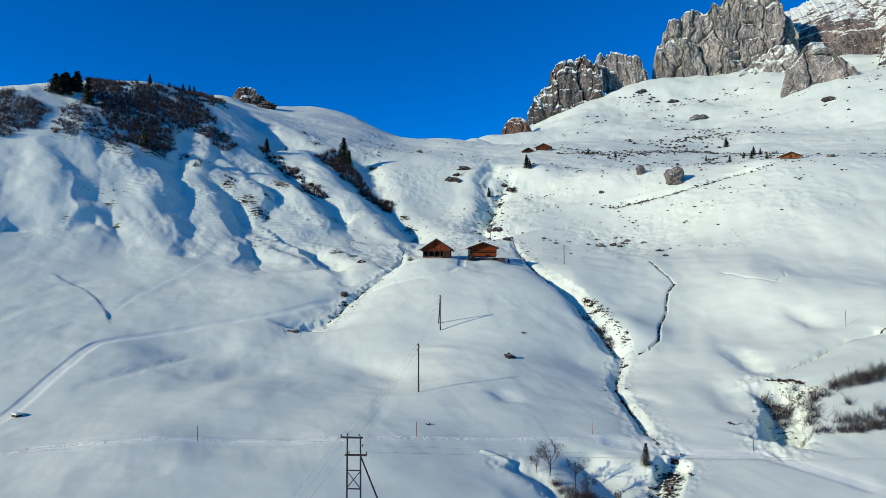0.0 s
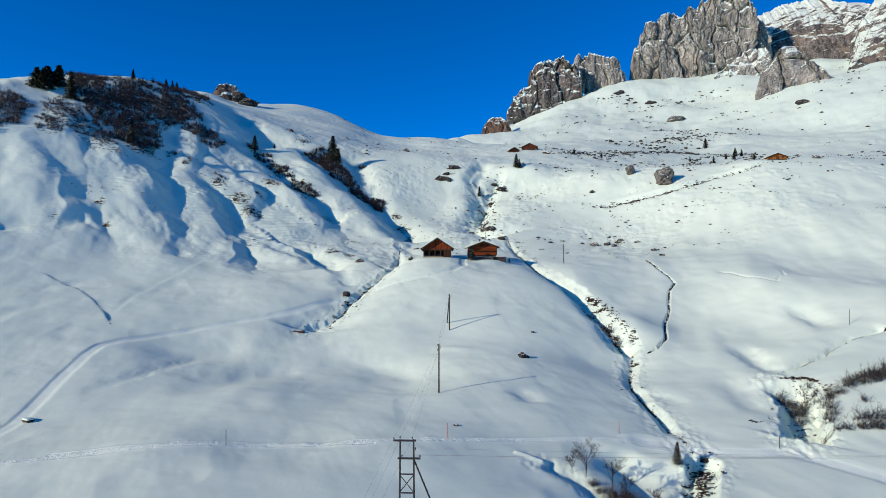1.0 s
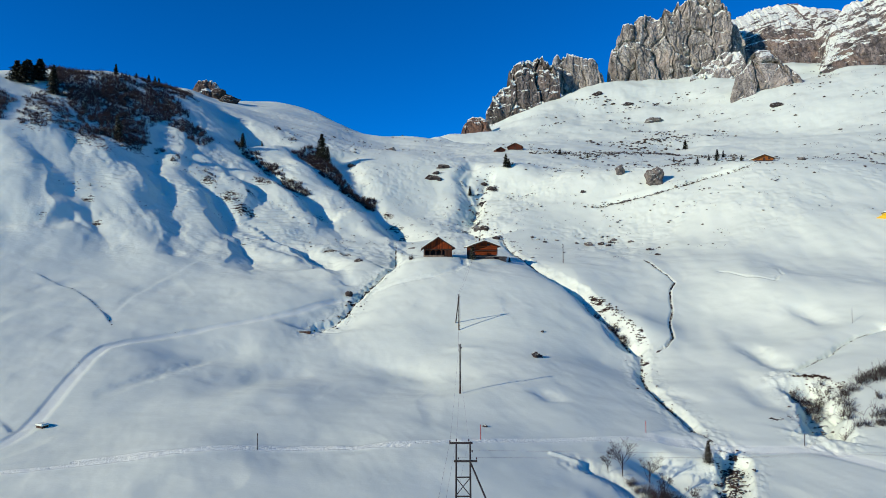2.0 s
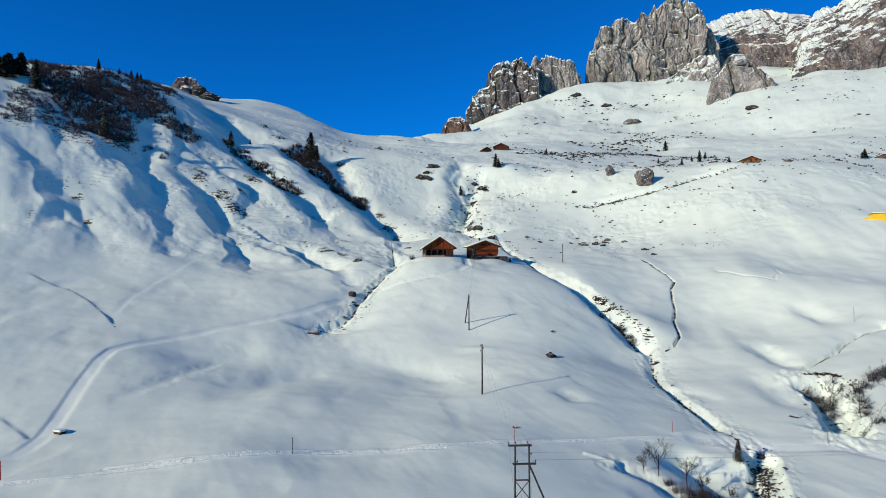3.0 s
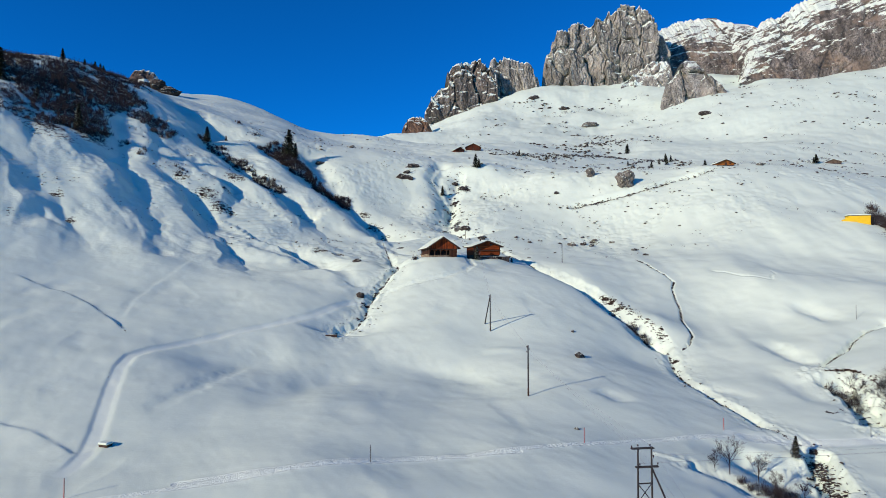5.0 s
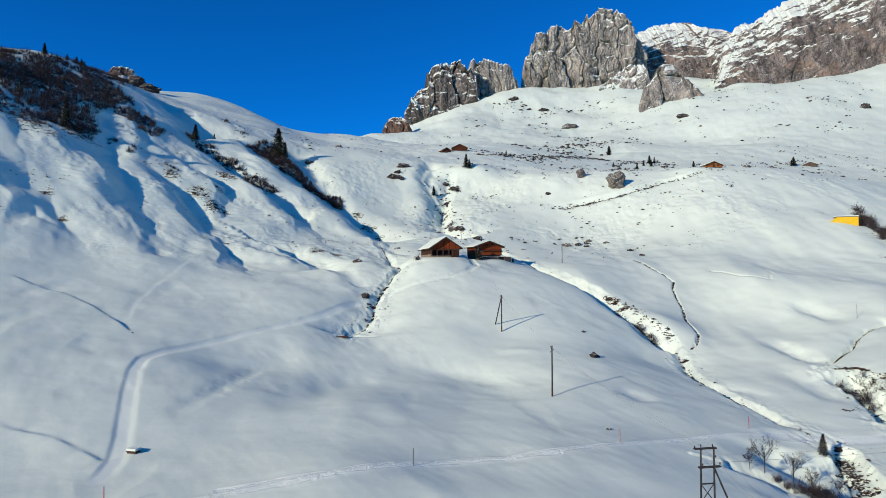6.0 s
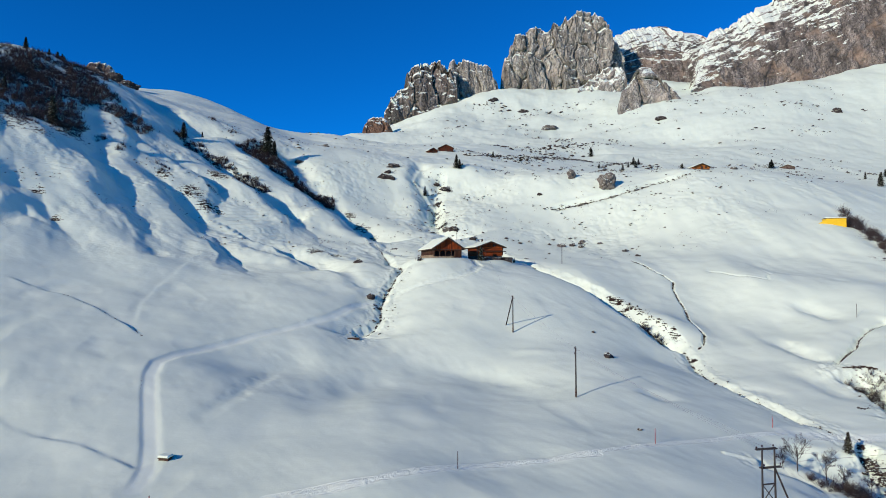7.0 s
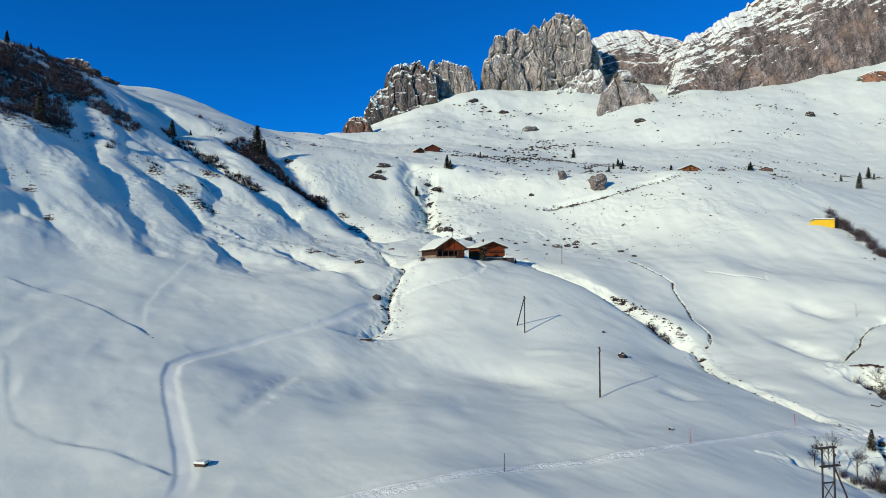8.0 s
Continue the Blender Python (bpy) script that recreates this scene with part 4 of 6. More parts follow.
def planks(name, base, dark, axis, width, rough=0.85):
    """Weathered boards: each board has its own shade, with grain along it and dark joints."""
    n = Nodes(name)
    sep = n.node("ShaderNodeSeparateXYZ")
    n.link(n.where, sep.inputs[0])
    if axis == "xy":
        across = n.sum(sep.outputs["X"], sep.outputs["Y"])
        stretch = (6, 6, 0.4)
    else:
        across = sep.outputs["Z"]
        stretch = (0.4, 0.4, 6)
    row = n.sum(across, 1.0 / width, "MULTIPLY")
    cell = n.node("ShaderNodeTexWhiteNoise")
    cell.noise_dimensions = "1D"
    n.link(n.sum(row, 0.0, "FLOOR"), cell.inputs["W"])
    joint = n.sum(row, 1.0, "MODULO")
    edge = n.ramp(n.sum(n.sum(joint, 1.0, "ADD"), 1.0, "MODULO"), (0.0, 1.0), (0.10, 0.0))
    grain = n.noise(2.0, 5, 0.7, stretch)
    color = n.mix(cell.outputs["Value"], dark, base)
    color = n.mix(n.ramp(grain, (0.4, 0.7), (0.65, 0.0)), color, tuple(c * 0.35 for c in dark))
    color = n.mix(n.ramp(n.noise(0.35, 4, 0.6), (0.42, 0.0), (0.7, 0.55)), color, tuple(c * 0.5 for c in dark))
    color = n.mix(n.sum(edge, 0.8, "MULTIPLY"), color, (0.008, 0.006, 0.005))
    return n.done(color, rough, n.bump(grain, 0.4, 0.02), spec=0.2)


def masonry(name, light, dark, mortar, scale=2.2):
    n = Nodes(name)
    v = n.node("ShaderNodeTexVoronoi", Scale=1.0)
    n.link(n.spot(scale, (1, 1, 1.6)), v.inputs["Vector"])
    w = n.node("ShaderNodeTexVoronoi", Scale=1.0)
    w.feature = "DISTANCE_TO_EDGE"
    n.link(n.spot(scale, (1, 1, 1.6)), w.inputs["Vector"])
    sep = n.node("ShaderNodeSeparateColor")
    n.link(v.outputs["Color"], sep.inputs[0])
    color = n.mix(sep.outputs[0], dark, light)
    color = n.mix(n.ramp(n.noise(6.0, 4, 0.6), (0.4, 0.5), (0.6, 0.0)), color, tuple(c * 0.5 for c in dark))
    color = n.mix(n.ramp(w.outputs["Distance"], (0.0, 1.0), (0.07, 0.0)), color, mortar)
    return n.done(color, 0.95, n.bump(n.ramp(w.outputs["Distance"], (0.0, 0.0), (0.12, 1.0)), 0.8, 0.06), spec=0.15)


def capped(name, base, dark, scale=1.2, need=0.55, rough=0.95, spread=1.6):
    """Stone or needles with snow on what faces up."""
    n = Nodes(name)
    g = n.noise(scale, 6, 0.7)
    color = n.mix(n.ramp(g, (0.35, 0.0), (0.65, 1.0)), dark, base)
    lie = n.sum(n.up(), n.sum(n.sum(n.noise(scale * 1.7, 5, 0.65), 0.5, "SUBTRACT"), spread, "MULTIPLY"))
    cover = n.ramp(lie, (need, 0.0), (min(need + 0.08, 1.0), 1.0))
    color = n.mix(cover, color, (0.70, 0.84, 0.68))
    return n.done(color, rough, n.bump(g, 0.6, 0.15), spec=0.15)


BOARDS_RED = planks("red_brown_boards", (0.42, 0.085, 0.012), (0.10, 0.022, 0.006), "xy", 0.24)
LOGS_RED = planks("red_brown_logs", (0.46, 0.092, 0.012), (0.13, 0.028, 0.007), "z", 0.26)
BOARDS_DARK = planks("dark_weathered_boards", (0.11, 0.042, 0.018), (0.032, 0.015, 0.008), "xy", 0.22)
BOARDS_BROWN = planks("dark_red_brown_boards", (0.20, 0.052, 0.016), (0.05, 0.016, 0.007), "xy", 0.22)
BOARDS_ORANGE = planks("orange_boards", (0.58, 0.21, 0.04), (0.36, 0.12, 0.025), "xy", 0.22)
BOARDS_GREY = planks("grey_boards", (0.24, 0.19, 0.14), (0.11, 0.085, 0.06), "xy", 0.22)
TIMBER = plain("dark_timber", (0.075, 0.045, 0.028), (0.03, 0.018, 0.011), 3.0, 0.85)
POST_WOOD = plain("tarred_post_wood", (0.046, 0.045, 0.040), (0.017, 0.017, 0.015), 5.0, 0.8, stretch=(1, 1, 0.15))
RUBBLE = masonry("rubble_wall", (0.16, 0.14, 0.12), (0.07, 0.06, 0.05), (0.03, 0.027, 0.024))
PLASTER = masonry("limewashed_stone", (0.36, 0.30, 0.205), (0.20, 0.165, 0.11), (0.13, 0.105, 0.075), 1.8)
SNOW_CAP = plain("packed_snow", (0.71, 0.85, 0.685), (0.66, 0.80, 0.645), 1.5, 0.6, 0.4, 0.05)
# near-black paint on solid blocks, in place of the shade inside openings
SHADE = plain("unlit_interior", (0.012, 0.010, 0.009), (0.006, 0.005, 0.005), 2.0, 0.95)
GLASS = plain("window_glass", (0.02, 0.02, 0.02), (0.012, 0.012, 0.012), 1.0, 0.3)
YELLOW = plain("yellow_painted_metal", (0.74, 0.50, 0.018), (0.64, 0.42, 0.016), 0.8, 0.5, 0.1)
IRON = plain("galvanised_iron", (0.26, 0.26, 0.26), (0.13, 0.13, 0.13), 8.0, 0.5, metal=0.6)
PORCELAIN = plain("brown_porcelain", (0.05, 0.03, 0.025), (0.03, 0.02, 0.018), 4.0, 0.25)
STAKE_RED = plain("red_painted_stake", (0.42, 0.05, 0.03), (0.28, 0.035, 0.025), 4.0, 0.6)
WIRE = plain("weathered_wire", (0.16, 0.16, 0.16), (0.09, 0.09, 0.09), 5.0, 0.6)


# ---- houses ----
def gable_roof(house, half, eave, ridge, front, back, snow=0.4, thick=0.22):
    """Two roof slopes with a snow sheet, a ridge and barge boards. The gable looks along -y."""
    for name, side in (("roof", -1), ("roof", 1)):
        bm = bmesh.new()
        slab(bm, [(0, front, ridge), (side * half, front, eave), (side * half, back, eave), (0, back, ridge)], thick)
        roof = part(name, bm, TIMBER, house, "dark timber roof slope")
        bm = bmesh.new()
        lift = 0.01
        n = 10
        for k in range(n):
            y0, y1 = front + 0.12 + (back - front - 0.24) * k / n, front + 0.12 + (back - front - 0.24) * (k + 1) / n
            for j in range(4):
                f0, f1 = j / 4 * 0.97, (j + 1) / 4 * 0.97
                quad = [(side * half * f0, y0, ridge + (eave - ridge) * f0), (side * half * f1, y0, ridge + (eave - ridge) * f1), (side * half * f1, y1, ridge + (eave - ridge) * f1), (side * half * f0, y1, ridge + (eave - ridge) * f0)]
                for low, high in ((lift, snow),):
                    vs = [bm.verts.new((x, y, z + high * (0.85 + 0.3 * noise.noise((x * 0.7, y * 0.7, side))) * (1 - 0.35 * (abs(x) / half) ** 6))) for x, y, z in quad]
                    bm.faces.new(vs)
        bmesh.ops.remove_doubles(bm, verts=bm.verts, dist=0.01)
        rim = bmesh.ops.extrude_edge_only(bm, edges=[e for e in bm.edges if e.is_boundary])
        for v in rim["geom"]:
            if isinstance(v, bmesh.types.BMVert):
                f = abs(v.co.x) / half
                v.co.z = ridge + (eave - ridge) * f + lift
        part("snow_sheet", bm, SNOW_CAP, roof, "thick snow on the roof")
        for y in (front - 0.05, back - 0.03):
            bm = bmesh.new()
            slab(bm, [(0, y, ridge + 0.05), (side * (half + 0.05), y, eave + 0.05), (side * (half + 0.05), y + 0.08, eave + 0.05), (0, y + 0.08, ridge + 0.05)], 0.32)
            part("barge_board", bm, TIMBER, roof)


def gable_wall(bm, half, base, eave, ridge, y0, y1):
    outline = [(-half, base), (half, base), (half, eave), (0, ridge), (-half, eave)]
    a = [bm.verts.new((x, y0, z)) for x, z in outline]
    b = [bm.verts.new((x, y1, z)) for x, z in outline]
    bm.faces.new(a)
    bm.faces.new(b[::-1])
    for i in range(5):
        bm.faces.new((a[i], b[i], b[(i + 1) % 5], a[(i + 1) % 5]))


def window(house, x0, x1, y, z0, z1):
    bm = bmesh.new()
    for a, b, c, d in ((x0 - 0.08, x1 + 0.08, z1, z1 + 0.09), (x0 - 0.08, x1 + 0.08, z0 - 0.09, z0), (x0 - 0.08, x0, z0, z1), (x1, x1 + 0.08, z0, z1), ((x0 + x1) / 2 - 0.03, (x0 + x1) / 2 + 0.03, z0, z1)):
        box(bm, a, b, y - 0.07, y + 0.02, c, d)
    w = part("window", bm, TIMBER, house)
    bm = bmesh.new()
    box(bm, x0, x1, y - 0.02, y + 0.01, z0, z1)
    part("pane", bm, GLASS, w)


def big_chalet():
    h = thing("chalet", pose(-1.9, 179.4, 42.85, 0, 0, -2), "large old red-brown wooden chalet with snowy roof and arches", "house")
    half, eave, ridge, deep = 4.05, 3.0, 5.75, 17.5
    bm = bmesh.new()
    box(bm, -half, half, 1.5, deep, -0.6, 1.0)
    part("stone_base", bm, PLASTER, h, "pale rubble base wall")
    for x0, x1 in ((-half + 0.05, -half + 0.3), (half - 0.3, half - 0.05)):
        bm = bmesh.new()
        box(bm, x0, x1, 0.25, deep, 1.0, eave)
        part("side_wall", bm, BOARDS_DARK, h)
    bm = bmesh.new()
    gable_wall(bm, half - 0.05, 2.25, eave + 0.15, ridge - 0.2, 0.0, 0.22)
    part("gable_wall", bm, BOARDS_RED, h, "sun-reddened vertical boards")
    bm = bmesh.new()
    gable_wall(bm, half - 0.05, 0.0, eave + 0.1, ridge - 0.25, deep - 0.2, deep)
    part("gable_wall", bm, BOARDS_DARK, h)
    # recessed ground floor behind an arcade
    bm = bmesh.new()
    box(bm, -half + 0.3, half - 0.3, 1.3, 1.5, 0.0, 2.3)
    part("inner_wall", bm, SHADE, h, "wall behind the arches, painted near-black for their shade")
    bm = bmesh.new()
    box(bm, -half, 1.6, 0.05, 1.35, -0.6, 0.55)
    part("stone_base", bm, PLASTER, h, "pale limewashed stone parapet")
    posts = (-3.9, -2.35, -0.65, 1.05, 2.0)
    for x in posts:
        bm = bmesh.new()
        box(bm, x - 0.12, x + 0.12, 0.08, 0.32, 0.0, 2.3, bevel=0.02)
        part("post", bm, TIMBER, h)
    for x0, x1 in zip(posts[:-1], posts[1:]):
        # an arched board between two posts
        bm = bmesh.new()
        n = 10
        up = [bm.verts.new((x0 + (x1 - x0) * k / n, 0.12, 2.35)) for k in range(n + 1)]
        lo = [bm.verts.new((x0 + (x1 - x0) * k / n, 0.12, 1.35 + 0.75 * math.sin(math.pi * k / n) ** 0.6)) for k in range(n + 1)]
        for k in range(n):
            bm.faces.new((up[k], up[k + 1], lo[k + 1], lo[k]))
        bmesh.ops.solidify(bm, geom=bm.faces, thickness=0.1)
        part("arch_board", bm, BOARDS_RED, h)
    bm = bmesh.new()
    box(bm, 2.1, half - 0.05, 0.02, 0.22, 0.2, 2.3)
    part("stable_wall", bm, BOARDS_DARK, h, "dark boards beside the arches")
    bm = bmesh.new()
    box(bm, -half - 0.1, half + 0.1, -0.12, 0.1, 2.22, 2.45, bevel=0.03)
    part("beam", bm, TIMBER, h)
    for y in (3.5, 6.5, 9.5, 12.5):
        bm = bmesh.new()
        box(bm, -half - 0.02, -half + 0.12, y, y + 0.7, 1.5, 2.2)
        part("shutter", bm, TIMBER, h)
    gable_roof(h, half + 0.85, eave - 0.45, ridge + 0.05, -0.9, deep + 0.7)
    for x in (-half + 0.2, 0, half - 0.2):
        z = ridge - 0.35 if x == 0 else eave - 0.15
        bm = bmesh.new()
        box(bm, x - 0.12, x + 0.12, -0.85, 0.1, z - 0.25, z, bevel=0.02)
        part("purlin", bm, TIMBER, h)


def small_chalet():
    h = thing("chalet", pose(11.9, 182.6, 42.0, 0, 0, 1), "smaller red-brown log chalet on a rubble cellar", "house")
    half, eave, ridge, deep = 3.95, 4.15, 5.75, 8.6
    bm = bmesh.new()
    box(bm, -half + 0.1, half - 0.1, 0.5, deep, -0.6, 1.7)
    part("stone_base", bm, RUBBLE, h, "rubble cellar wall")
    bm = bmesh.new()
    box(bm, -half, half, 0.15, 0.4, 1.7, eave)
    part("front_wall", bm, LOGS_RED, h, "sun-reddened log wall")
    for x0, x1 in ((-half, -half + 0.25), (half - 0.25, half)):
        bm = bmesh.new()
        box(bm, x0, x1, 0.4, deep, 1.7, eave)
        part("side_wall", bm, LOGS_RED, h)
    bm = bmesh.new()
    gable_wall(bm, half, eave, eave + 0.05, ridge - 0.2, 0.1, 0.35)
    part("gable_wall", bm, BOARDS_RED, h)
    bm = bmesh.new()
    gable_wall(bm, half, 1.7, eave + 0.05, ridge - 0.2, deep - 0.25, deep)
    part("gable_wall", bm, BOARDS_DARK, h)
    bm = bmesh.new()
    box(bm, -half - 0.15, half + 0.15, -0.25, 0.15, 2.85, 3.02, bevel=0.02)
    part("balcony_beam", bm, TIMBER, h)
    for x in (-half + 0.05, half - 0.05):
        bm = bmesh.new()
        box(bm, x - 0.12, x + 0.12, 0.05, 0.5, 1.7, eave)
        part("corner_post", bm, TIMBER, h)
    window(h, 0.9, 1.6, 0.08, 4.4, 4.85)
    gable_roof(h, half + 0.8, eave - 0.1, ridge + 0.05, -0.9, deep + 0.6)
    bm = bmesh.new()
    box(bm, -0.7, -0.3, 5.2, 5.6, ridge - 0.4, ridge + 1.0, bevel=0.03)
    ch = part("chimney", bm, TIMBER, h, "stubby dark chimney")
    bm = bmesh.new()
    box(bm, -0.75, -0.25, 5.15, 5.65, ridge + 1.0, ridge + 1.1, bevel=0.03)
    part("chimney_cap", bm, SNOW_CAP, ch)


def terrace_wall():
    w = thing("terrace_wall", pose(12.6, 181.2, 41.7, 0, 0, 1), "dry-stone terrace wall with snow in its joints", "wall")
    rnd = random.Random(5)
    bm = bmesh.new()
    box(bm, -3.3, 2.2, 0.25, 1.2, -0.8, 1.45)
    part("core", bm, RUBBLE, w)
    bm = bmesh.new()
    box(bm, 2.2, 3.7, 0.5, 1.3, -0.8, 1.45)
    part("cellar_opening", bm, SHADE, w, "cellar opening, a block painted near-black for its shade")
    bm = bmesh.new()
    box(bm, 3.7, 5.8, 0.25, 1.2, -0.8, 1.45)
    part("core", bm, RUBBLE, w)
    stone = []
    for k in range(5):
        bm = bmesh.new()
        bmesh.ops.create_icosphere(bm, subdivisions=1, radius=0.5)
        for v in bm.verts:
            v.co *= 0.85 + 0.3 * noise.noise(v.co * 2 + Vector((k * 7, 0, 0)))
        me = bpy.data.meshes.new("stone")
        bm.to_mesh(me)
        bm.free()
        me.materials.append(STONE_CAPPED)
        stone.append(me)
    for row_k in range(4):
        x = -3.4
        while x < 5.8:
            wide = rnd.uniform(0.35, 0.75)
            if not 2.1 < x + wide / 2 < 3.7:
                ob = new("stone", rnd.choice(stone))
                ob.parent = w
                ob.matrix_local = Matrix.LocRotScale((x + wide / 2, 0.22 + rnd.uniform(-0.08, 0.08), -0.35 + row_k * 0.5), Euler((rnd.uniform(-0.3, 0.3), 0, rnd.uniform(-0.4, 0.4))), (wide * 1.05, 0.5, 0.5))
            x += wide
    bm = bmesh.new()
    box(bm, -3.4, 5.9, 0.95, 1.6, 1.45, 1.52, bevel=0.02)
    part("snow_cap", bm, SNOW_CAP, w, "snow lying on the wall")


def hut(name, x, y, turn, half, deep, eave, ridge, walls, label, sink=0.4):
    h = thing(name, pose(x, y, ground_at(x, y) - 0.1, 0, 0, turn), label, "hut")
    bm = bmesh.new()
    box(bm, -half, half, 0.0, deep, -sink - 1.5, 0.5)
    part("stone_base", bm, RUBBLE, h)
    bm = bmesh.new()
    gable_wall(bm, half, 0.5, eave, ridge, -0.02, 0.2)
    part("gable_wall", bm, walls, h)
    bm = bmesh.new()
    gable_wall(bm, half, 0.5, eave, ridge, deep - 0.2, deep)
    part("gable_wall", bm, walls, h)
    for s in (-1, 1):
        bm = bmesh.new()
        box(bm, min(s * half, s * (half - 0.2)), max(s * half, s * (half - 0.2)), 0.2, deep - 0.2, 0.5, eave)
        part("side_wall", bm, walls, h)
    bm = bmesh.new()
    box(bm, -0.5, 0.5, -0.08, 0.02, 0.45, min(2.1, eave + 0.2))
    part("door", bm, TIMBER, h)
    window(h, half * 0.45, half * 0.45 + 0.6, -0.02, 1.1, 1.7)
    gable_roof(h, half + 0.6, eave - 0.2, ridge + 0.1, -0.6, deep + 0.5, 0.35)
    return h


def yellow_shed():
    x, y = 147.2, 188.6
    h = thing("yellow_shed", pose(x, y, ground_at(x, y) - 0.2, 0, 0, -30), "bright yellow metal shed with snow on its flat roof", "shed")
    bm = bmesh.new()
    box(bm, -3.3, 3.3, 0, 4.0, -1.5, 2.7)
    part("body", bm, YELLOW, h)
    bm = bmesh.new()
    a = [bm.verts.new(c) for c in ((-3.3, 0.0, -1.5), (-3.3, 0.0, 2.2), (-7.2, 0.0, 0.2), (-7.2, 0.0, -1.5))]
    b = [bm.verts.new((v.co.x, 0.35, v.co.z)) for v in a]
    bm.faces.new(a)
    bm.faces.new(b[::-1])
    for i in range(4):
        bm.faces.new((a[i], b[i], b[(i + 1) % 4], a[(i + 1) % 4]))
    part("wing_wall", bm, YELLOW, h, "sloping yellow wing wall")
    bm = bmesh.new()
    box(bm, -3.5, 3.5, -0.25, 4.2, 2.7, 2.85)
    roof = part("roof", bm, IRON, h)
    bm = bmesh.new()
    box(bm, -3.45, 3.45, -0.2, 4.15, 2.85, 3.2, bevel=0.12)
    part("snow_sheet", bm, SNOW_CAP, roof)
    for k in range(6):
        bm = bmesh.new()
        box(bm, -3.3 + k * 1.2, -3.24 + k * 1.2, -0.04, 0.0, -1.0, 2.7)
        part("rib", bm, YELLOW, h)
    bm = bmesh.new()
    box(bm, 3.3, 4.4, 0.2, 3.0, -1.5, 2.0)
    part("lean_to", bm, SHADE, h, "lean-to block painted near-black for the shade inside")


STONE_CAPPED = capped("stone_with_snow", (0.11, 0.098, 0.085), (0.03, 0.026, 0.023), 1.6, 0.8)
big_chalet()
small_chalet()
terrace_wall()
hut("alp_hut", 58.6, 420.6, 8, 3.1, 6, 1.9, 3.6, BOARDS_BROWN, "low dark red-brown alp hut at the edge of the terrace")
hut("alp_hut", 71.0, 431.7, -12, 5.2, 8, 2.6, 5.0, BOARDS_BROWN, "dark red-brown alp hut on the upper terrace")
hut("alp_hut", 148.0, 260.5, -6, 4.0, 6, 1.5, 3.0, BOARDS_ORANGE, "orange-brown wooden alp hut half sunk in snow")
hut("alp_hut", 371.7, 432.4, -35, 5.5, 6, 1.6, 3.6, BOARDS_GREY, "low grey weathered hut among boulders")
yellow_shed()


# ---- plants ----
NEEDLES = capped("spruce_needles", (0.030, 0.040, 0.022), (0.010, 0.014, 0.009), 2.5, 0.96, 0.9, 0.4)
NEEDLES_SNOWY = capped("snowy_spruce_needles", (0.035, 0.042, 0.025), (0.012, 0.015, 0.010), 2.5, 0.92, 0.9, 0.9)
NEEDLES_DUSTED = capped("dusted_spruce_needles", (0.034, 0.034, 0.020), (0.012, 0.012, 0.008), 1.5, 0.96, 0.9, 0.4)
BARK = plain("grey_brown_bark", (0.055, 0.043, 0.034), (0.024, 0.019, 0.015), 6.0, 0.95, 0.5, 0.02)
TWIGS = capped("bare_brown_twigs", (0.100, 0.083, 0.075), (0.040, 0.032, 0.028), 0.5, 0.80)
TWIGS_GREY = capped("bare_grey_twigs", (0.095, 0.084, 0.07), (0.036, 0.031, 0.027), 0.8, 0.74)
TWIGS_DARK = capped("dark_wet_twigs", (0.066, 0.056, 0.052), (0.021, 0.018, 0.017), 0.4, 0.88)


def face_mesh(name, verts, faces, material, flat=False):
    """A mesh from arrays of corners and faces with one number of corners each."""
    k = faces.shape[1]
    me = bpy.data.meshes.new(name)
    me.vertices.add(len(verts))
    me.vertices.foreach_set("co", verts.reshape(-1).astype(np.float32))
    me.loops.add(faces.size)
    me.loops.foreach_set("vertex_index", faces.reshape(-1).astype(np.int32))
    me.polygons.add(len(faces))
    me.polygons.foreach_set("loop_start", np.arange(0, faces.size, k, dtype=np.int32))
    me.polygons.foreach_set("loop_total", np.full(len(faces), k, dtype=np.int32))
    me.update(calc_edges=True)
    if not flat:
        me.shade_smooth()
    me.materials.append(material)
    return me


def rods(a, b, r0, r1):
    """Three-sided rods from points a to points b, as corners and quads."""
    d = b - a
    d = d / np.maximum(np.linalg.norm(d, axis=1, keepdims=True), 1e-6)
    u = np.cross(d, np.where(np.abs(d[:, 2:3]) < 0.9, [[0.0, 0, 1]], [[1.0, 0, 0]]))
    u /= np.linalg.norm(u, axis=1, keepdims=True)
    w = np.cross(d, u)
    rings = []
    for p, r in ((a, r0), (b, r1)):
        for k in range(3):
            t = 2 * np.pi * k / 3
            rings.append(p + (u * np.cos(t) + w * np.sin(t)) * r[:, None])
    verts = np.stack(rings, 1).reshape(-1, 3)
    base = np.arange(len(a))[:, None] * 6
    quads = np.concatenate([base + np.array([[k, (k + 1) % 3, 3 + (k + 1) % 3, 3 + k]]) for k in range(3)])
    return verts, quads


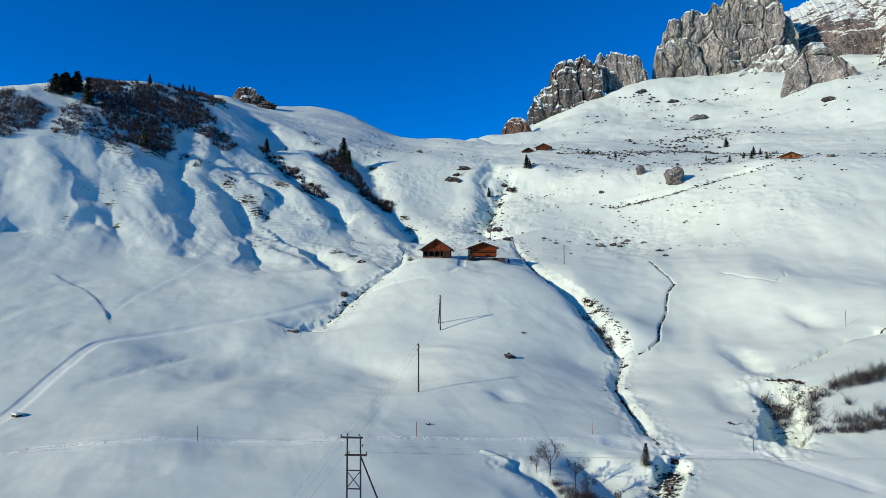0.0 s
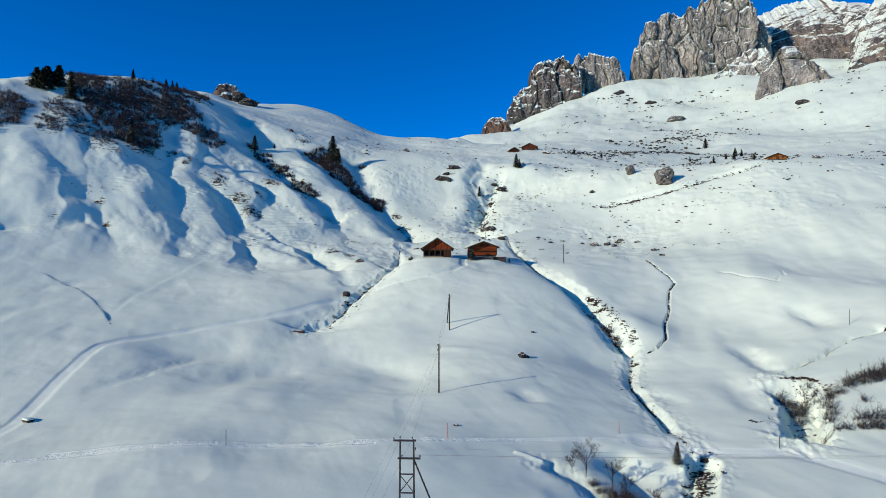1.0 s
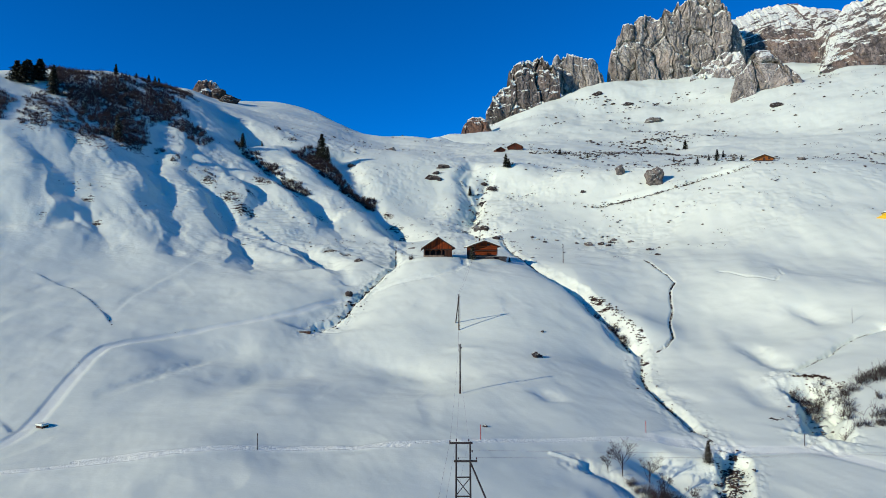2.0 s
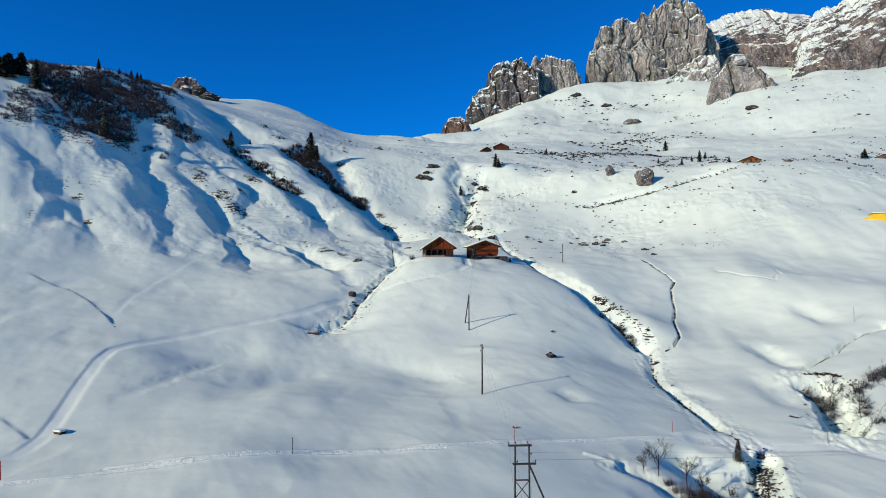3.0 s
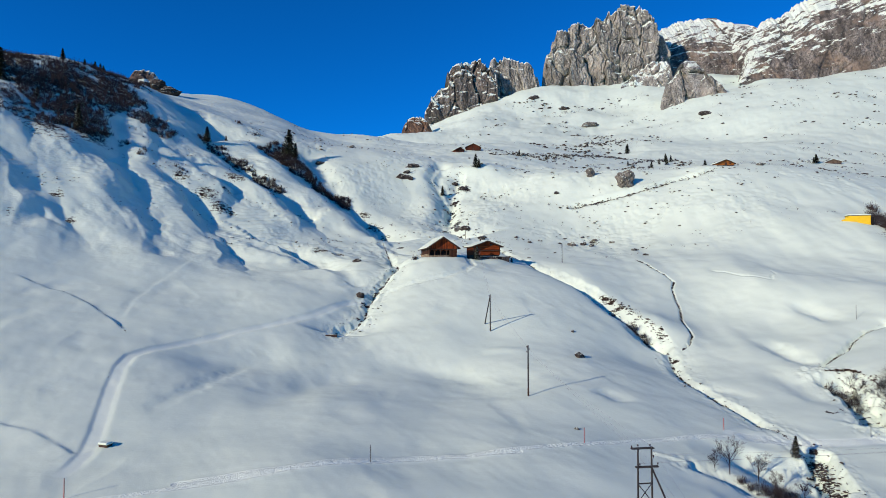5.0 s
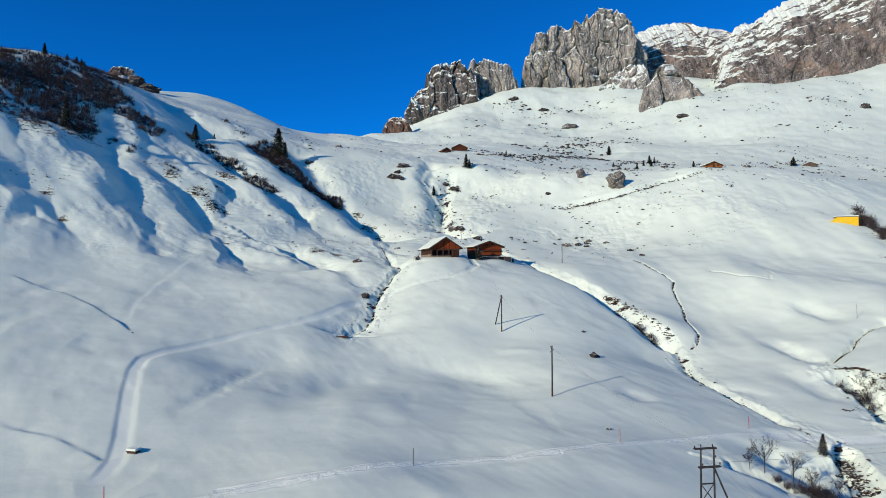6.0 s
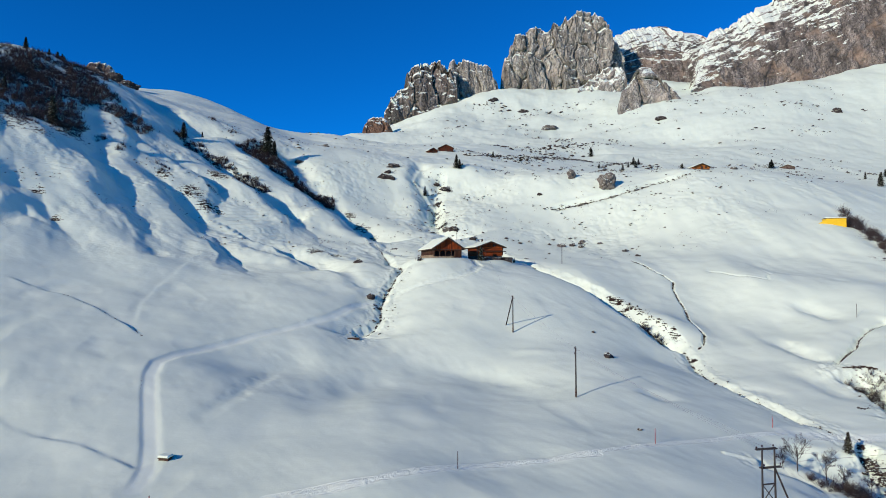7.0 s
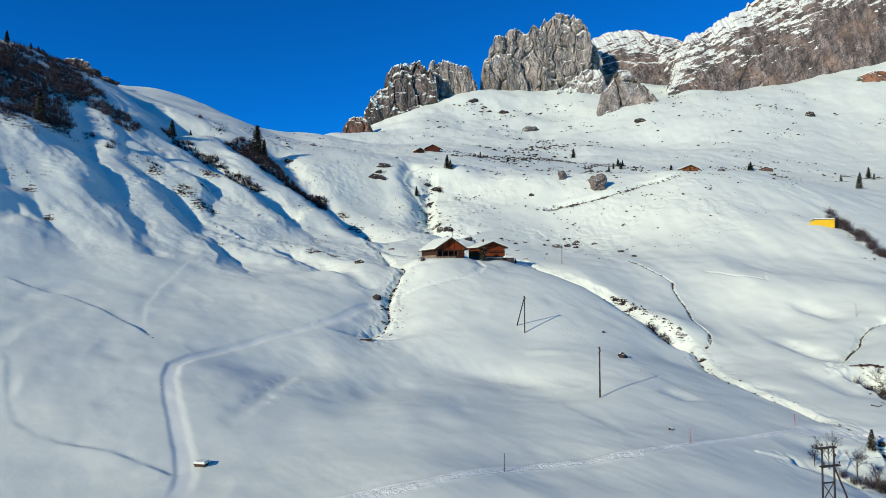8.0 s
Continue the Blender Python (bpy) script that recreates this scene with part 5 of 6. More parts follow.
def spruce(material, seed, label, height=8.0, wide=0.27, leaf=1.0):
    """One spruce at the origin: a trunk and a crown of drooping boughs in whorls."""
    rng = np.random.default_rng(seed)
    t = thing("spruce", pose(0, 0, 0), label, "tree", "spruces on the slopes")
    bm = bmesh.new()
    beam(bm, (0, 0, -0.6), (0, 0, height * 0.97), height * 0.02, 0.01, 7)
    part("trunk", bm, BARK, t)
    quads, verts = [], []
    levels = 22
    for k in range(levels):
        f = (k + 0.3) / levels
        z = height * (0.08 + 0.92 * f)
        reach = height * wide * (1 - f) ** 0.8 * rng.uniform(0.75, 1.15) + 0.12
        boughs = int(6 + 6 * (1 - f))
        for j in range(boughs):
            az = 2 * np.pi * (j + rng.uniform(-0.4, 0.4)) / boughs + k * 0.7
            length = reach * rng.uniform(0.65, 1.12)
            droop = rng.uniform(0.25, 0.6)
            steps = 5
            for s in range(steps):
                g = (s + 0.5) / steps
                c = np.array([np.cos(az) * length * g, np.sin(az) * length * g, z - droop * length * g * g + 0.12 * length * g])
                size = leaf * height * 0.033 * (1.15 - 0.6 * g) * rng.uniform(0.7, 1.3) + 0.04
                along = np.array([np.cos(az), np.sin(az), -droop * g]) + rng.normal(0, 0.3, 3)
                side = np.array([-np.sin(az), np.cos(az), rng.uniform(-0.5, 0.5)])
                along, side = along * size * 1.25, side * size
                i = len(verts)
                verts += [c - along, c + side - [0, 0, size * 0.45], c + along, c - side - [0, 0, size * 0.45]]
                quads.append((i, i + 1, i + 2, i + 3))
    crown = new("crown", face_mesh("crown", np.array(verts), np.array(quads), material, flat=True))
    crown.parent = t
    return t


def place_spruces():
    kinds = [spruce(NEEDLES, 3, "dark green spruce on the snowy slope", wide=0.35), spruce(NEEDLES, 8, "dark green spruce on the snowy slope", wide=0.41), spruce(NEEDLES_SNOWY, 5, "spruce dusted with snow"), spruce(NEEDLES, 12, "broad dark pine on the hilltop", wide=0.6, leaf=1.9), spruce(NEEDLES_DUSTED, 15, "young spruce beside the culvert, lightly dusted with snow", wide=0.33)]
    plan = [(-168.6, 265.5, 8.5, 3), (-165.9, 266.0, 9.2, 3), (-167.6, 271.5, 8.4, 3), (-164.5, 274.3, 9.5, 3), (-153.0, 263.0, 12.0, 0), (-139.1, 259.8, 4.4, 2), (-150.9, 313.9, 5.3, 0),
            (-144.5, 321.8, 3.0, 0), (-150, 352, 5.2, 1), (-152, 366, 5.5, 0), (-155, 380, 4.8, 1), (-120.0, 245.8, 9.7, 2), (-85.6, 297.0, 7.0, 0), (-79.2, 308.5, 3.9, 2), (-50.8, 313.5, 13.2, 1),
            (-47.8, 312.5, 8.0, 0), (43.2, 317.0, 7.2, 0), (44.6, 316.0, 5.0, 0), (22.5, 301.8, 5.0, 0)]
    far = [(95, 401, 4.4, 0), (110, 390, 3.4, 1), (262, 566, 10.0, 1), (170, 363, 4.4, 0), (206, 406, 6.0, 1), (212, 409, 5.0, 0), (139.6, 263.9, 2.8, 1), (165, 384, 3.6, 0), (356, 433, 7.5, 1), (360, 437, 5.5, 0), (352, 431, 5.0, 1),
           (294, 289, 7.4, 2), (290, 285, 8.6, 2), (423, 380, 9.5, 0), (421, 374, 5.6, 2), (392, 379, 6.0, 2), (416, 382, 6.4, 0), (192, 391, 4.2, 0), (194, 385, 5.0, 1)]
    home = [(8.2, 180.2, 4.1, 0), (19.6, 183.2, 1.5, 0), (26.3, 80.6, 2.9, 4)]
    rnd = random.Random(4)
    for x, y, h, k in plan + far + home:
        s = h / 8.0
        m = pose(x, y, ground_at(x, y), 0, 0, rnd.uniform(0, 360)) @ Matrix.Diagonal((s * rnd.uniform(0.9, 1.15), s * rnd.uniform(0.9, 1.15), s, 1))
        copy_thing(kinds[k], m)
    for t in kinds:
        for ob in (*t.children_recursive, t):
            bpy.data.objects.remove(ob)


def filled(outline, density, seed, gaps, wave=8.0):
    """Shrubs at random over an outline, with gaps: places as patches without a radius."""
    rng = np.random.default_rng(seed)
    xs, ys = np.array(outline, float).T
    n = int(density * (np.ptp(xs) + 8) * (np.ptp(ys) + 8))
    x, y = rng.uniform(xs.min() - 4, xs.max() + 4, n), rng.uniform(ys.min() - 4, ys.max() + 4, n)
    wx, wy = x + 4 * fbm(x / 9, y / 9, 3, seed + 3), y + 4 * fbm(x / 9, y / 9, 3, seed + 5)
    odd = np.zeros(n, bool)
    for x0, y0, x1, y1 in zip(xs, ys, np.roll(xs, -1), np.roll(ys, -1)):
        if y0 != y1:
            odd ^= ((y0 > wy) != (y1 > wy)) & (wx < x0 + (wy - y0) * (x1 - x0) / (y1 - y0))
    keep = odd & (fbm(x / wave, y / wave, 3, seed) > gaps)
    return [(a, b, 0.0) for a, b in zip(x[keep], y[keep])]


def shrubs(name, label, patches, height, density, material, seed, stems=26, stretch=1.0, thick=0.02, droop=0.15, splay=0.55, twigs=1):
    """Bare shrubs in round patches (x, y, radius): bundles of bent stems with side twigs."""
    rng = np.random.default_rng(seed)
    px, py = [], []
    for x, y, r in patches:
        n = max(3, int(density * np.pi * r * r * stretch)) if r else 1
        a, q = rng.uniform(0, 2 * np.pi, n), np.sqrt(rng.uniform(0, 1, n)) * r
        px.append(x + q * np.cos(a))
        py.append(y + q * np.sin(a) * stretch)
    px, py = np.concatenate(px), np.concatenate(py)
    keep = fbm(px / 7, py / 7, 2, seed) > (-0.45 if density else -9)
    px, py = px[keep], py[keep]
    pz = ground(px, py)
    n = len(px)
    size = height * rng.uniform(0.35, 1.2, n)
    owner = np.repeat(np.arange(n), stems)
    az, lean = rng.uniform(0, 2 * np.pi, len(owner)), np.abs(rng.normal(0, splay, len(owner)))
    length = size[owner] * rng.uniform(0.5, 1.0, len(owner))
    root = np.stack([px[owner] + rng.normal(0, 0.18, len(owner)) * size[owner], py[owner] + rng.normal(0, 0.18, len(owner)) * size[owner], pz[owner] - 0.1], 1)
    way = np.stack([np.cos(az) * np.sin(lean), np.sin(az) * np.sin(lean), np.cos(lean)], 1)
    mid = root + way * length[:, None] * 0.55
    bend = way + rng.normal(0, 0.25, way.shape) + [0, 0, 0.2 - droop]
    tip = mid + bend * length[:, None] * 0.45
    w = thick * size[owner] / height
    sets = [rods(root, mid, w, w * 0.7), rods(mid, tip, w * 0.7, w * 0.3)]
    for k in range(twigs):
        side0 = mid + (tip - mid) * rng.uniform(-0.7, 0.7, (len(owner), 1))
        side1 = side0 + (bend + rng.normal(0, 0.75, way.shape)) * length[:, None] * rng.uniform(0.15, 0.34, (len(owner), 1))
        sets.append(rods(side0, side1, w * 0.5, w * 0.25))
    verts, faces, k = [], [], 0
    for v, f in sets:
        verts.append(v)
        faces.append(f + k)
        k += len(v)
    ob = new(name, face_mesh(name, np.concatenate(verts), np.concatenate(faces), material, flat=True))
    return tagged(ob, label, "shrubs", kind="stuff")


def bare_tree(x, y, height, seed, label):
    rng = random.Random(seed)
    t = thing("bare_tree", pose(x, y, ground_at(x, y), 0, 0, seed * 40), label, "tree", "bare trees by the gully")
    trunk, crown = bmesh.new(), ([], [], [], [])
    beam(trunk, (0, 0, -0.4), (0.05 * height * 0.3, 0, height * 0.45), height * 0.010, height * 0.006, 7)

    def grow(at, way, length, r, depth):
        end = at + way * length
        for store, v in zip(crown, (at, end, r, r * 0.65)):
            store.append(v)
        if depth == 0:
            return
        for _ in range(3):
            turn = Vector((rng.gauss(0, 0.46), rng.gauss(0, 0.46), rng.gauss(0.12, 0.2)))
            grow(at + way * length * rng.uniform(0.3, 1.0), (way + turn).normalized(), length * rng.uniform(0.55, 0.8), r * 0.58, depth - 1)

    for k in range(4):
        a = k * 1.6 + rng.uniform(-0.3, 0.3)
        s = 0.5 if k else 0.08
        grow(Vector((0.05 * height * 0.3, 0, height * (0.06 + 0.08 * k))), Vector((math.cos(a) * s, math.sin(a) * s, 1)).normalized(), height * 0.27, height * 0.007, 5)
    part("trunk", trunk, BARK, t)
    a, b = np.array([list(v) for v in crown[0]]), np.array([list(v) for v in crown[1]])
    v, f = rods(a, b, np.maximum(np.array(crown[2]), 0.005), np.maximum(np.array(crown[3]), 0.004))
    c = new("crown", face_mesh("crown", v, f, BARK, flat=True))
    c.parent = t


place_spruces()
DENSE_SHRUBS = [(-186, 317), (-166, 309), (-153, 313), (-141, 317), (-134, 322), (-112, 306), (-115, 284), (-120, 275), (-114, 262), (-112, 247), (-118, 244), (-127, 242), (-134, 246), (-144, 258), (-157, 274)]
THIN_SHRUBS = [(-158, 257), (-156, 272), (-134, 246), (-127, 242), (-120, 240), (-128, 234), (-132, 238), (-140, 232), (-146, 227), (-150, 232), (-153, 245)]
WEST_SHRUBS = [(-186, 250), (-173, 253), (-163, 248), (-156, 246), (-154, 237), (-154, 228), (-152, 222), (-153, 217), (-170, 214), (-190, 230)]
MIDDLE_SHRUBS = [(-118, 280), (-111, 294), (-104, 293), (-96, 286), (-97, 275), (-104, 275), (-110, 280)]
RIDGE_SHRUBS = [(-160, 402), (-146, 402), (-126, 354), (-117, 322), (-129, 317), (-142, 318), (-152, 340)]
shrubs("hillside_shrubs", "dense dark leafless shrubs on the hillside", filled(DENSE_SHRUBS, 0.85, 20, -0.38), 2.3, 0, TWIGS_DARK, 21, 10, 1, 0.085, splay=0.9)
shrubs("hillside_shrubs", "brown leafless shrubs along the hill's edge", filled(WEST_SHRUBS, 1.0, 22, -0.35), 2.1, 0, TWIGS, 22, 10, 1, 0.075, splay=0.9)
shrubs("hillside_shrubs", "low scattered leafless shrubs in thin snow", filled(THIN_SHRUBS, 1.7, 23, -0.16, 5), 1.2, 0, TWIGS, 23, 9, 1, 0.05, splay=0.9)
shrubs("hillside_shrubs", "patch of brown leafless shrubs on the open hillside", filled(MIDDLE_SHRUBS, 0.9, 31, -0.4), 1.8, 0, TWIGS, 31, 12, 1, 0.07, splay=0.9)
shrubs("hillside_shrubs", "leafless shrubs along the ridge", filled(RIDGE_SHRUBS, 0.32, 32, -0.06, 9), 2.2, 0, TWIGS_DARK, 32, 12, 1, 0.09, splay=0.9)
WEST_GULLY = [(-91, 299), (-88, 303), (-78.8, 295.5), (-69.2, 287), (-59, 276), (-49, 266.5), (-49, 262), (-60.5, 271), (-70.5, 281.5), (-80, 289)]
TREE_BAND = [(-64, 311), (-60, 321), (-54, 321), (-46, 311), (-41, 303), (-32, 292), (-22, 282), (-25, 277), (-37, 285.5), (-46, 295), (-54, 303)]
shrubs("gully_shrubs", "dark shrubs filling the steep gully", filled(WEST_GULLY, 0.95, 24, -0.55, 5), 1.9, 0, TWIGS_DARK, 24, 16, 1, 0.07, splay=0.85)
shrubs("gully_shrubs", "dark shrubs below the tall spruce in the gully", filled(TREE_BAND, 1.1, 35, -0.7, 5), 2.1, 0, TWIGS_DARK, 35, 16, 1, 0.07, splay=0.85)
shrubs("gully_shrubs", "small dark shrubs in the snow", [(-78.0, 338.9, 2.3), (-67.3, 325.5, 2.2), (-86.4, 247.2, 2.4), (-100.1, 250.1, 2.0), (-107.4, 253.6, 2.3), (-37.8, 317.9, 1.8), (23.2, 288.1, 1.9), (45.4, 318.9, 1.5), (20.7, 262.0, 1.9), (35.9, 304.4, 1.7), (-9.3, 181.2, 0.6)], 1.5, 0.55, TWIGS_DARK, 25, 26, 1.2, 0.03)
shrubs("alder_thicket", "bare grey-brown alder thicket beside the small gully", [(63.4, 100.2, 1.3), (65.0, 100.6, 1.6), (66.8, 100.9, 1.7), (68.6, 101.2, 1.7), (70.4, 101.4, 1.7), (72.4, 101.8, 1.7), (74.6, 102.2, 1.8), (77.0, 102.6, 1.8), (79.8, 103.0, 1.8)], 2.0, 1.7, TWIGS_GREY, 26, 15, 0.8, 0.03, splay=1.1, twigs=5)
shrubs("alder_thicket", "bare grey-brown alders on the snowy bank", [(59.5, 98.4, 0.9), (60.4, 98.1, 0.9), (57.7, 97.6, 0.8), (58.6, 98.0, 0.7), (62.2, 95.0, 0.4)], 1.5, 2.3, TWIGS_GREY, 33, 15, 0.9, 0.026, splay=1.1, twigs=5)
shrubs("alder_thicket", "bare grey-brown alders along the edge of the field", [(49.0, 90.0, 0.5), (50.0, 89.8, 0.6), (51.0, 89.6, 0.6), (52.0, 89.2, 0.7), (53.0, 88.6, 0.8), (54.1, 88.2, 0.9), (55.3, 88.0, 1.0), (56.4, 87.9, 1.1), (57.6, 87.8, 1.2), (58.8, 87.8, 1.2), (60.0, 87.8, 1.2), (61.4, 88.0, 1.2), (63.0, 88.3, 1.2), (65.0, 88.8, 1.2), (67.2, 89.3, 1.2), (69.6, 89.9, 1.2)], 1.35, 2.1, TWIGS_GREY, 27, 15, 0.8, 0.026, splay=1.1, twigs=5)
shrubs("alder_thicket", "taller round alders above the field's edge", [(60.7, 89.6, 0.9), (58.8, 90.2, 0.7), (57.2, 89.9, 0.6), (64.6, 91.0, 0.8)], 2.3, 2.4, TWIGS_GREY, 34, 20, 0.9, 0.026, splay=1.1, twigs=5)
shrubs("alder_thicket", "dark alders in the shaded stream gully", [(53.6, 104.4, 0.9), (54.3, 102.8, 1.0), (55.5, 102.6, 1.0), (56.2, 101.0, 0.9), (54.8, 100.2, 1.0), (53.2, 100.0, 0.9), (53.0, 97.6, 0.8), (55.2, 98.0, 0.8), (51.6, 95.4, 0.6), (57.2, 99.4, 0.7), (58.2, 101.6, 0.8), (58.4, 103.6, 0.7), (57.4, 97.0, 0.8), (56.6, 95.0, 0.7), (55.4, 93.0, 0.7), (54.2, 91.2, 0.6)], 1.6, 1.6, TWIGS_GREY, 28, 18, 1.0, 0.026, splay=1.1, twigs=5)
shrubs("brook_bushes", "dark bushes hanging over the brook", [(34.4, 147.2, 1.0), (35.4, 144.8, 1.2), (36.2, 142.4, 1.3), (36.8, 140.0, 1.2), (37.4, 138.0, 0.9)], 1.6, 1.5, TWIGS_DARK, 36, 26, 1.0, 0.022, splay=0.95, twigs=4)
shrubs("alder_thicket", "tangled bare bushes below the trodden track", [(13.6, 74.6, 0.7), (14.6, 73.0, 0.9), (16.0, 72.6, 0.9), (17.0, 72.0, 1.0), (18.2, 71.4, 0.9), (15.5, 71.2, 1.0), (17.4, 70.4, 1.0)], 1.5, 2.4, TWIGS, 29, 44, 1.0, 0.011, twigs=4)
shrubs("terrace_shrubs", "low dark dwarf shrubs along the edge of the upper terrace", [(96, 404, 5), (106, 402, 4), (118, 404, 7), (130, 418, 6), (141, 430, 6), (152, 439, 8), (168, 452, 6), (180, 470, 8), (194, 488, 7), (204, 500, 9), (216, 491, 9), (223, 467, 8), (238, 480, 8), (260, 490, 10), (205, 408, 4), (170, 366, 4), (352, 438, 5), (362, 442, 5), (385, 455, 4), (402, 462, 4), (420, 470, 4)], 1.5, 0.09, TWIGS_DARK, 37, 12, 1.3, 0.09, splay=0.9)
shrubs("shed_shrubs", "bare brown shrubs behind the yellow shed", [(162.3, 195.8, 2.6), (157.8, 191.8, 2.6), (153.8, 185.9, 2.5), (151.4, 179.9, 2.4), (148.6, 174.3, 2.4), (145.0, 168.7, 2.3), (141.0, 162.7, 2.2), (167.3, 202.8, 1.8)], 3.0, 0.7, TWIGS, 30, 40, 1.2, 0.03)
for x, y, h, s in ((13.1, 76.2, 5.8, 1), (15.9, 74.6, 4.6, 2), (11.6, 76.9, 3.4, 3), (17.0, 72.9, 3.4, 4), (20.3, 72.4, 2.8, 5)):
    bare_tree(x, y, h, s, "slender leafless tree beside the gully" if h < 4 else "tall slender leafless tree beside the gully")


# ---- rocks ----
ROCK_CAPPED = capped("grey_rock_with_snow", (0.21, 0.205, 0.175), (0.05, 0.049, 0.043), 0.7, 0.7)
ROCK_CAPPED_DARK = capped("dark_rock_with_snow", (0.085, 0.076, 0.066), (0.022, 0.019, 0.017), 1.2, 0.8)


def boulder(x, y, w, h, seed, label, material=ROCK_CAPPED, deep=None, sink=0.4, group=""):
    bm = bmesh.new()
    bmesh.ops.create_icosphere(bm, subdivisions=5 if w > 7 else 4 if w > 3 else 3, radius=0.5)
    off = Vector((seed * 13.7, seed * 5.1, seed * 3.3))
    for v in bm.verts:
        c = v.co.copy()
        r = 1 + 0.45 * noise.noise(c * 2.2 + off) + 0.22 * noise.noise(c * 5 + off) + 0.12 * noise.noise(c * 11 + off) + 0.07 * noise.noise(c * 21 + off)
        facet = 0.12 * math.floor(3 * noise.noise(c * 3 + off * 2)) / 3
        v.co = Vector((c.x * w, c.y * (deep or w * 0.85), c.z * h * 1.25)) * (r + facet)
    me = bpy.data.meshes.new("boulder")
    bm.to_mesh(me)
    bm.free()
    me.materials.append(material)
    ob = new("boulder", me)
    ob.location = (x, y, ground_at(x, y) + h * (0.5 - sink))
    return tagged(ob, label, "rock", group)


boulder(100.6, 266.0, 7.4, 6.4, 1, "huge grey boulder standing in the snow", sink=0.15)
boulder(91.3, 283.5, 3.8, 4.0, 2, "rounded grey boulder standing in the snow", sink=0.1)
boulder(12.7, 119.8, 1.5, 1.0, 3, "snow-capped rock on the knoll", ROCK_CAPPED_DARK, sink=0.15)
boulder(13.8, 120.2, 0.8, 0.6, 4, "small rock beside a larger one", ROCK_CAPPED_DARK)
boulder(-2.1, 87.0, 0.7, 0.35, 5, "small snow-capped rock beside the track", ROCK_CAPPED_DARK)
boulder(17.3, 133.4, 0.7, 0.5, 6, "small snow-capped rock on the knoll", ROCK_CAPPED_DARK)
boulder(366, 873, 26, 8.0, 7, "long grey rock slab in the high snowfield", deep=12)
boulder(-25.4, 191.5, 2.3, 1.3, 8, "dark rock in the hillside", ROCK_CAPPED_DARK)
boulder(-26.2, 163.6, 2.2, 1.4, 9, "dark rock above the brook", ROCK_CAPPED_DARK, sink=0.15)
boulder(379, 1003, 17, 6.5, 11, "dark rock rib in the high snow", ROCK_CAPPED_DARK, deep=8)
boulder(350, 1075, 17, 8, 12, "dark rock rib below the buttress", ROCK_CAPPED_DARK, deep=8)
boulder(465, 733, 16, 6, 13, "low rock in the snowfield", ROCK_CAPPED_DARK, deep=8)
boulder(656, 634, 12, 7, 14, "dark boulder alone in the snowfield", ROCK_CAPPED_DARK)
crag_foot = ground_at(-185, 558) + 6
cliff("rock_crag", "brown-grey crag with a snow cap on the ridge",
      [(-199, 561, crag_foot, 3), (-194, 560, crag_foot, 10), (-187, 559, crag_foot, 12), (-180, 558, crag_foot, 12), (-175, 558, crag_foot, 9), (-171, 558, crag_foot, 2)],
      ROCK_RUST_DARK, lean=0.25, rough=3, strata=1.0, dip=12, lie=-0.2, seed=97, step=0.7, back=18)
boulder(-172, 566, 15, 9, 16, "dark rock beside the crag", ROCK_CAPPED_DARK, deep=18, sink=0.25)
boulder(-160, 552, 17, 6, 17, "low dark rock running down from the crag", ROCK_CAPPED_DARK, deep=14, sink=0.3)
for k, (x, y, w, h) in enumerate(((10.7, 321.8, 6.0, 2.2), (4.6, 310.7, 6.5, 2.6), (7.0, 315.0, 3.4, 1.6), (34.1, 305.9, 4.5, 2.0), (31.0, 312.0, 3.4, 1.8), (22.5, 254.6, 4.0, 1.8), (24.6, 236.1, 3.0, 1.4), (-36.3, 317.5, 4.0, 1.8), (28.0, 297.0, 3.0, 1.6))):
    boulder(x, y, w, h, 60 + k, "dark outcrop breaking through the snow of the gully", ROCK_CAPPED_DARK, deep=w * 0.6, sink=0.35, group="outcrops above the chalets")
GROUP = "boulders below the terrace"
for k, (x, y, w, h) in enumerate(((58.8, 230.3, 3.0, 2.0), (63.9, 231.0, 2.5, 1.4), (65.2, 226.6, 2.0, 1.2), (74.8, 228.7, 2.2, 1.1), (73.4, 209.1, 2.0, 1.0), (72.1, 199.2, 1.8, 0.8), (19.9, 256.5, 3.2, 1.9), (23.1, 253.9, 2.8, 1.4), (42.6, 232.9, 1.7, 0.9),
                                   (70, 234, 2.2, 1.2), (68, 232.5, 1.6, 1.0), (55, 233, 1.4, 0.8), (48, 236, 1.6, 0.8), (39, 238, 1.5, 0.8), (71.8, 277.5, 2.4, 1.3), (162.1, 256.0, 3.0, 1.7), (11.3, 322.9, 3.0, 1.8), (8.0, 308.9, 2.3, 2.0), (-15.6, 405.5, 4.5, 2.3))):
    boulder(x, y, w, h, 30 + k, "dark lichen-covered boulder in the snow", ROCK_CAPPED_DARK if k % 3 else ROCK_CAPPED, group=GROUP)

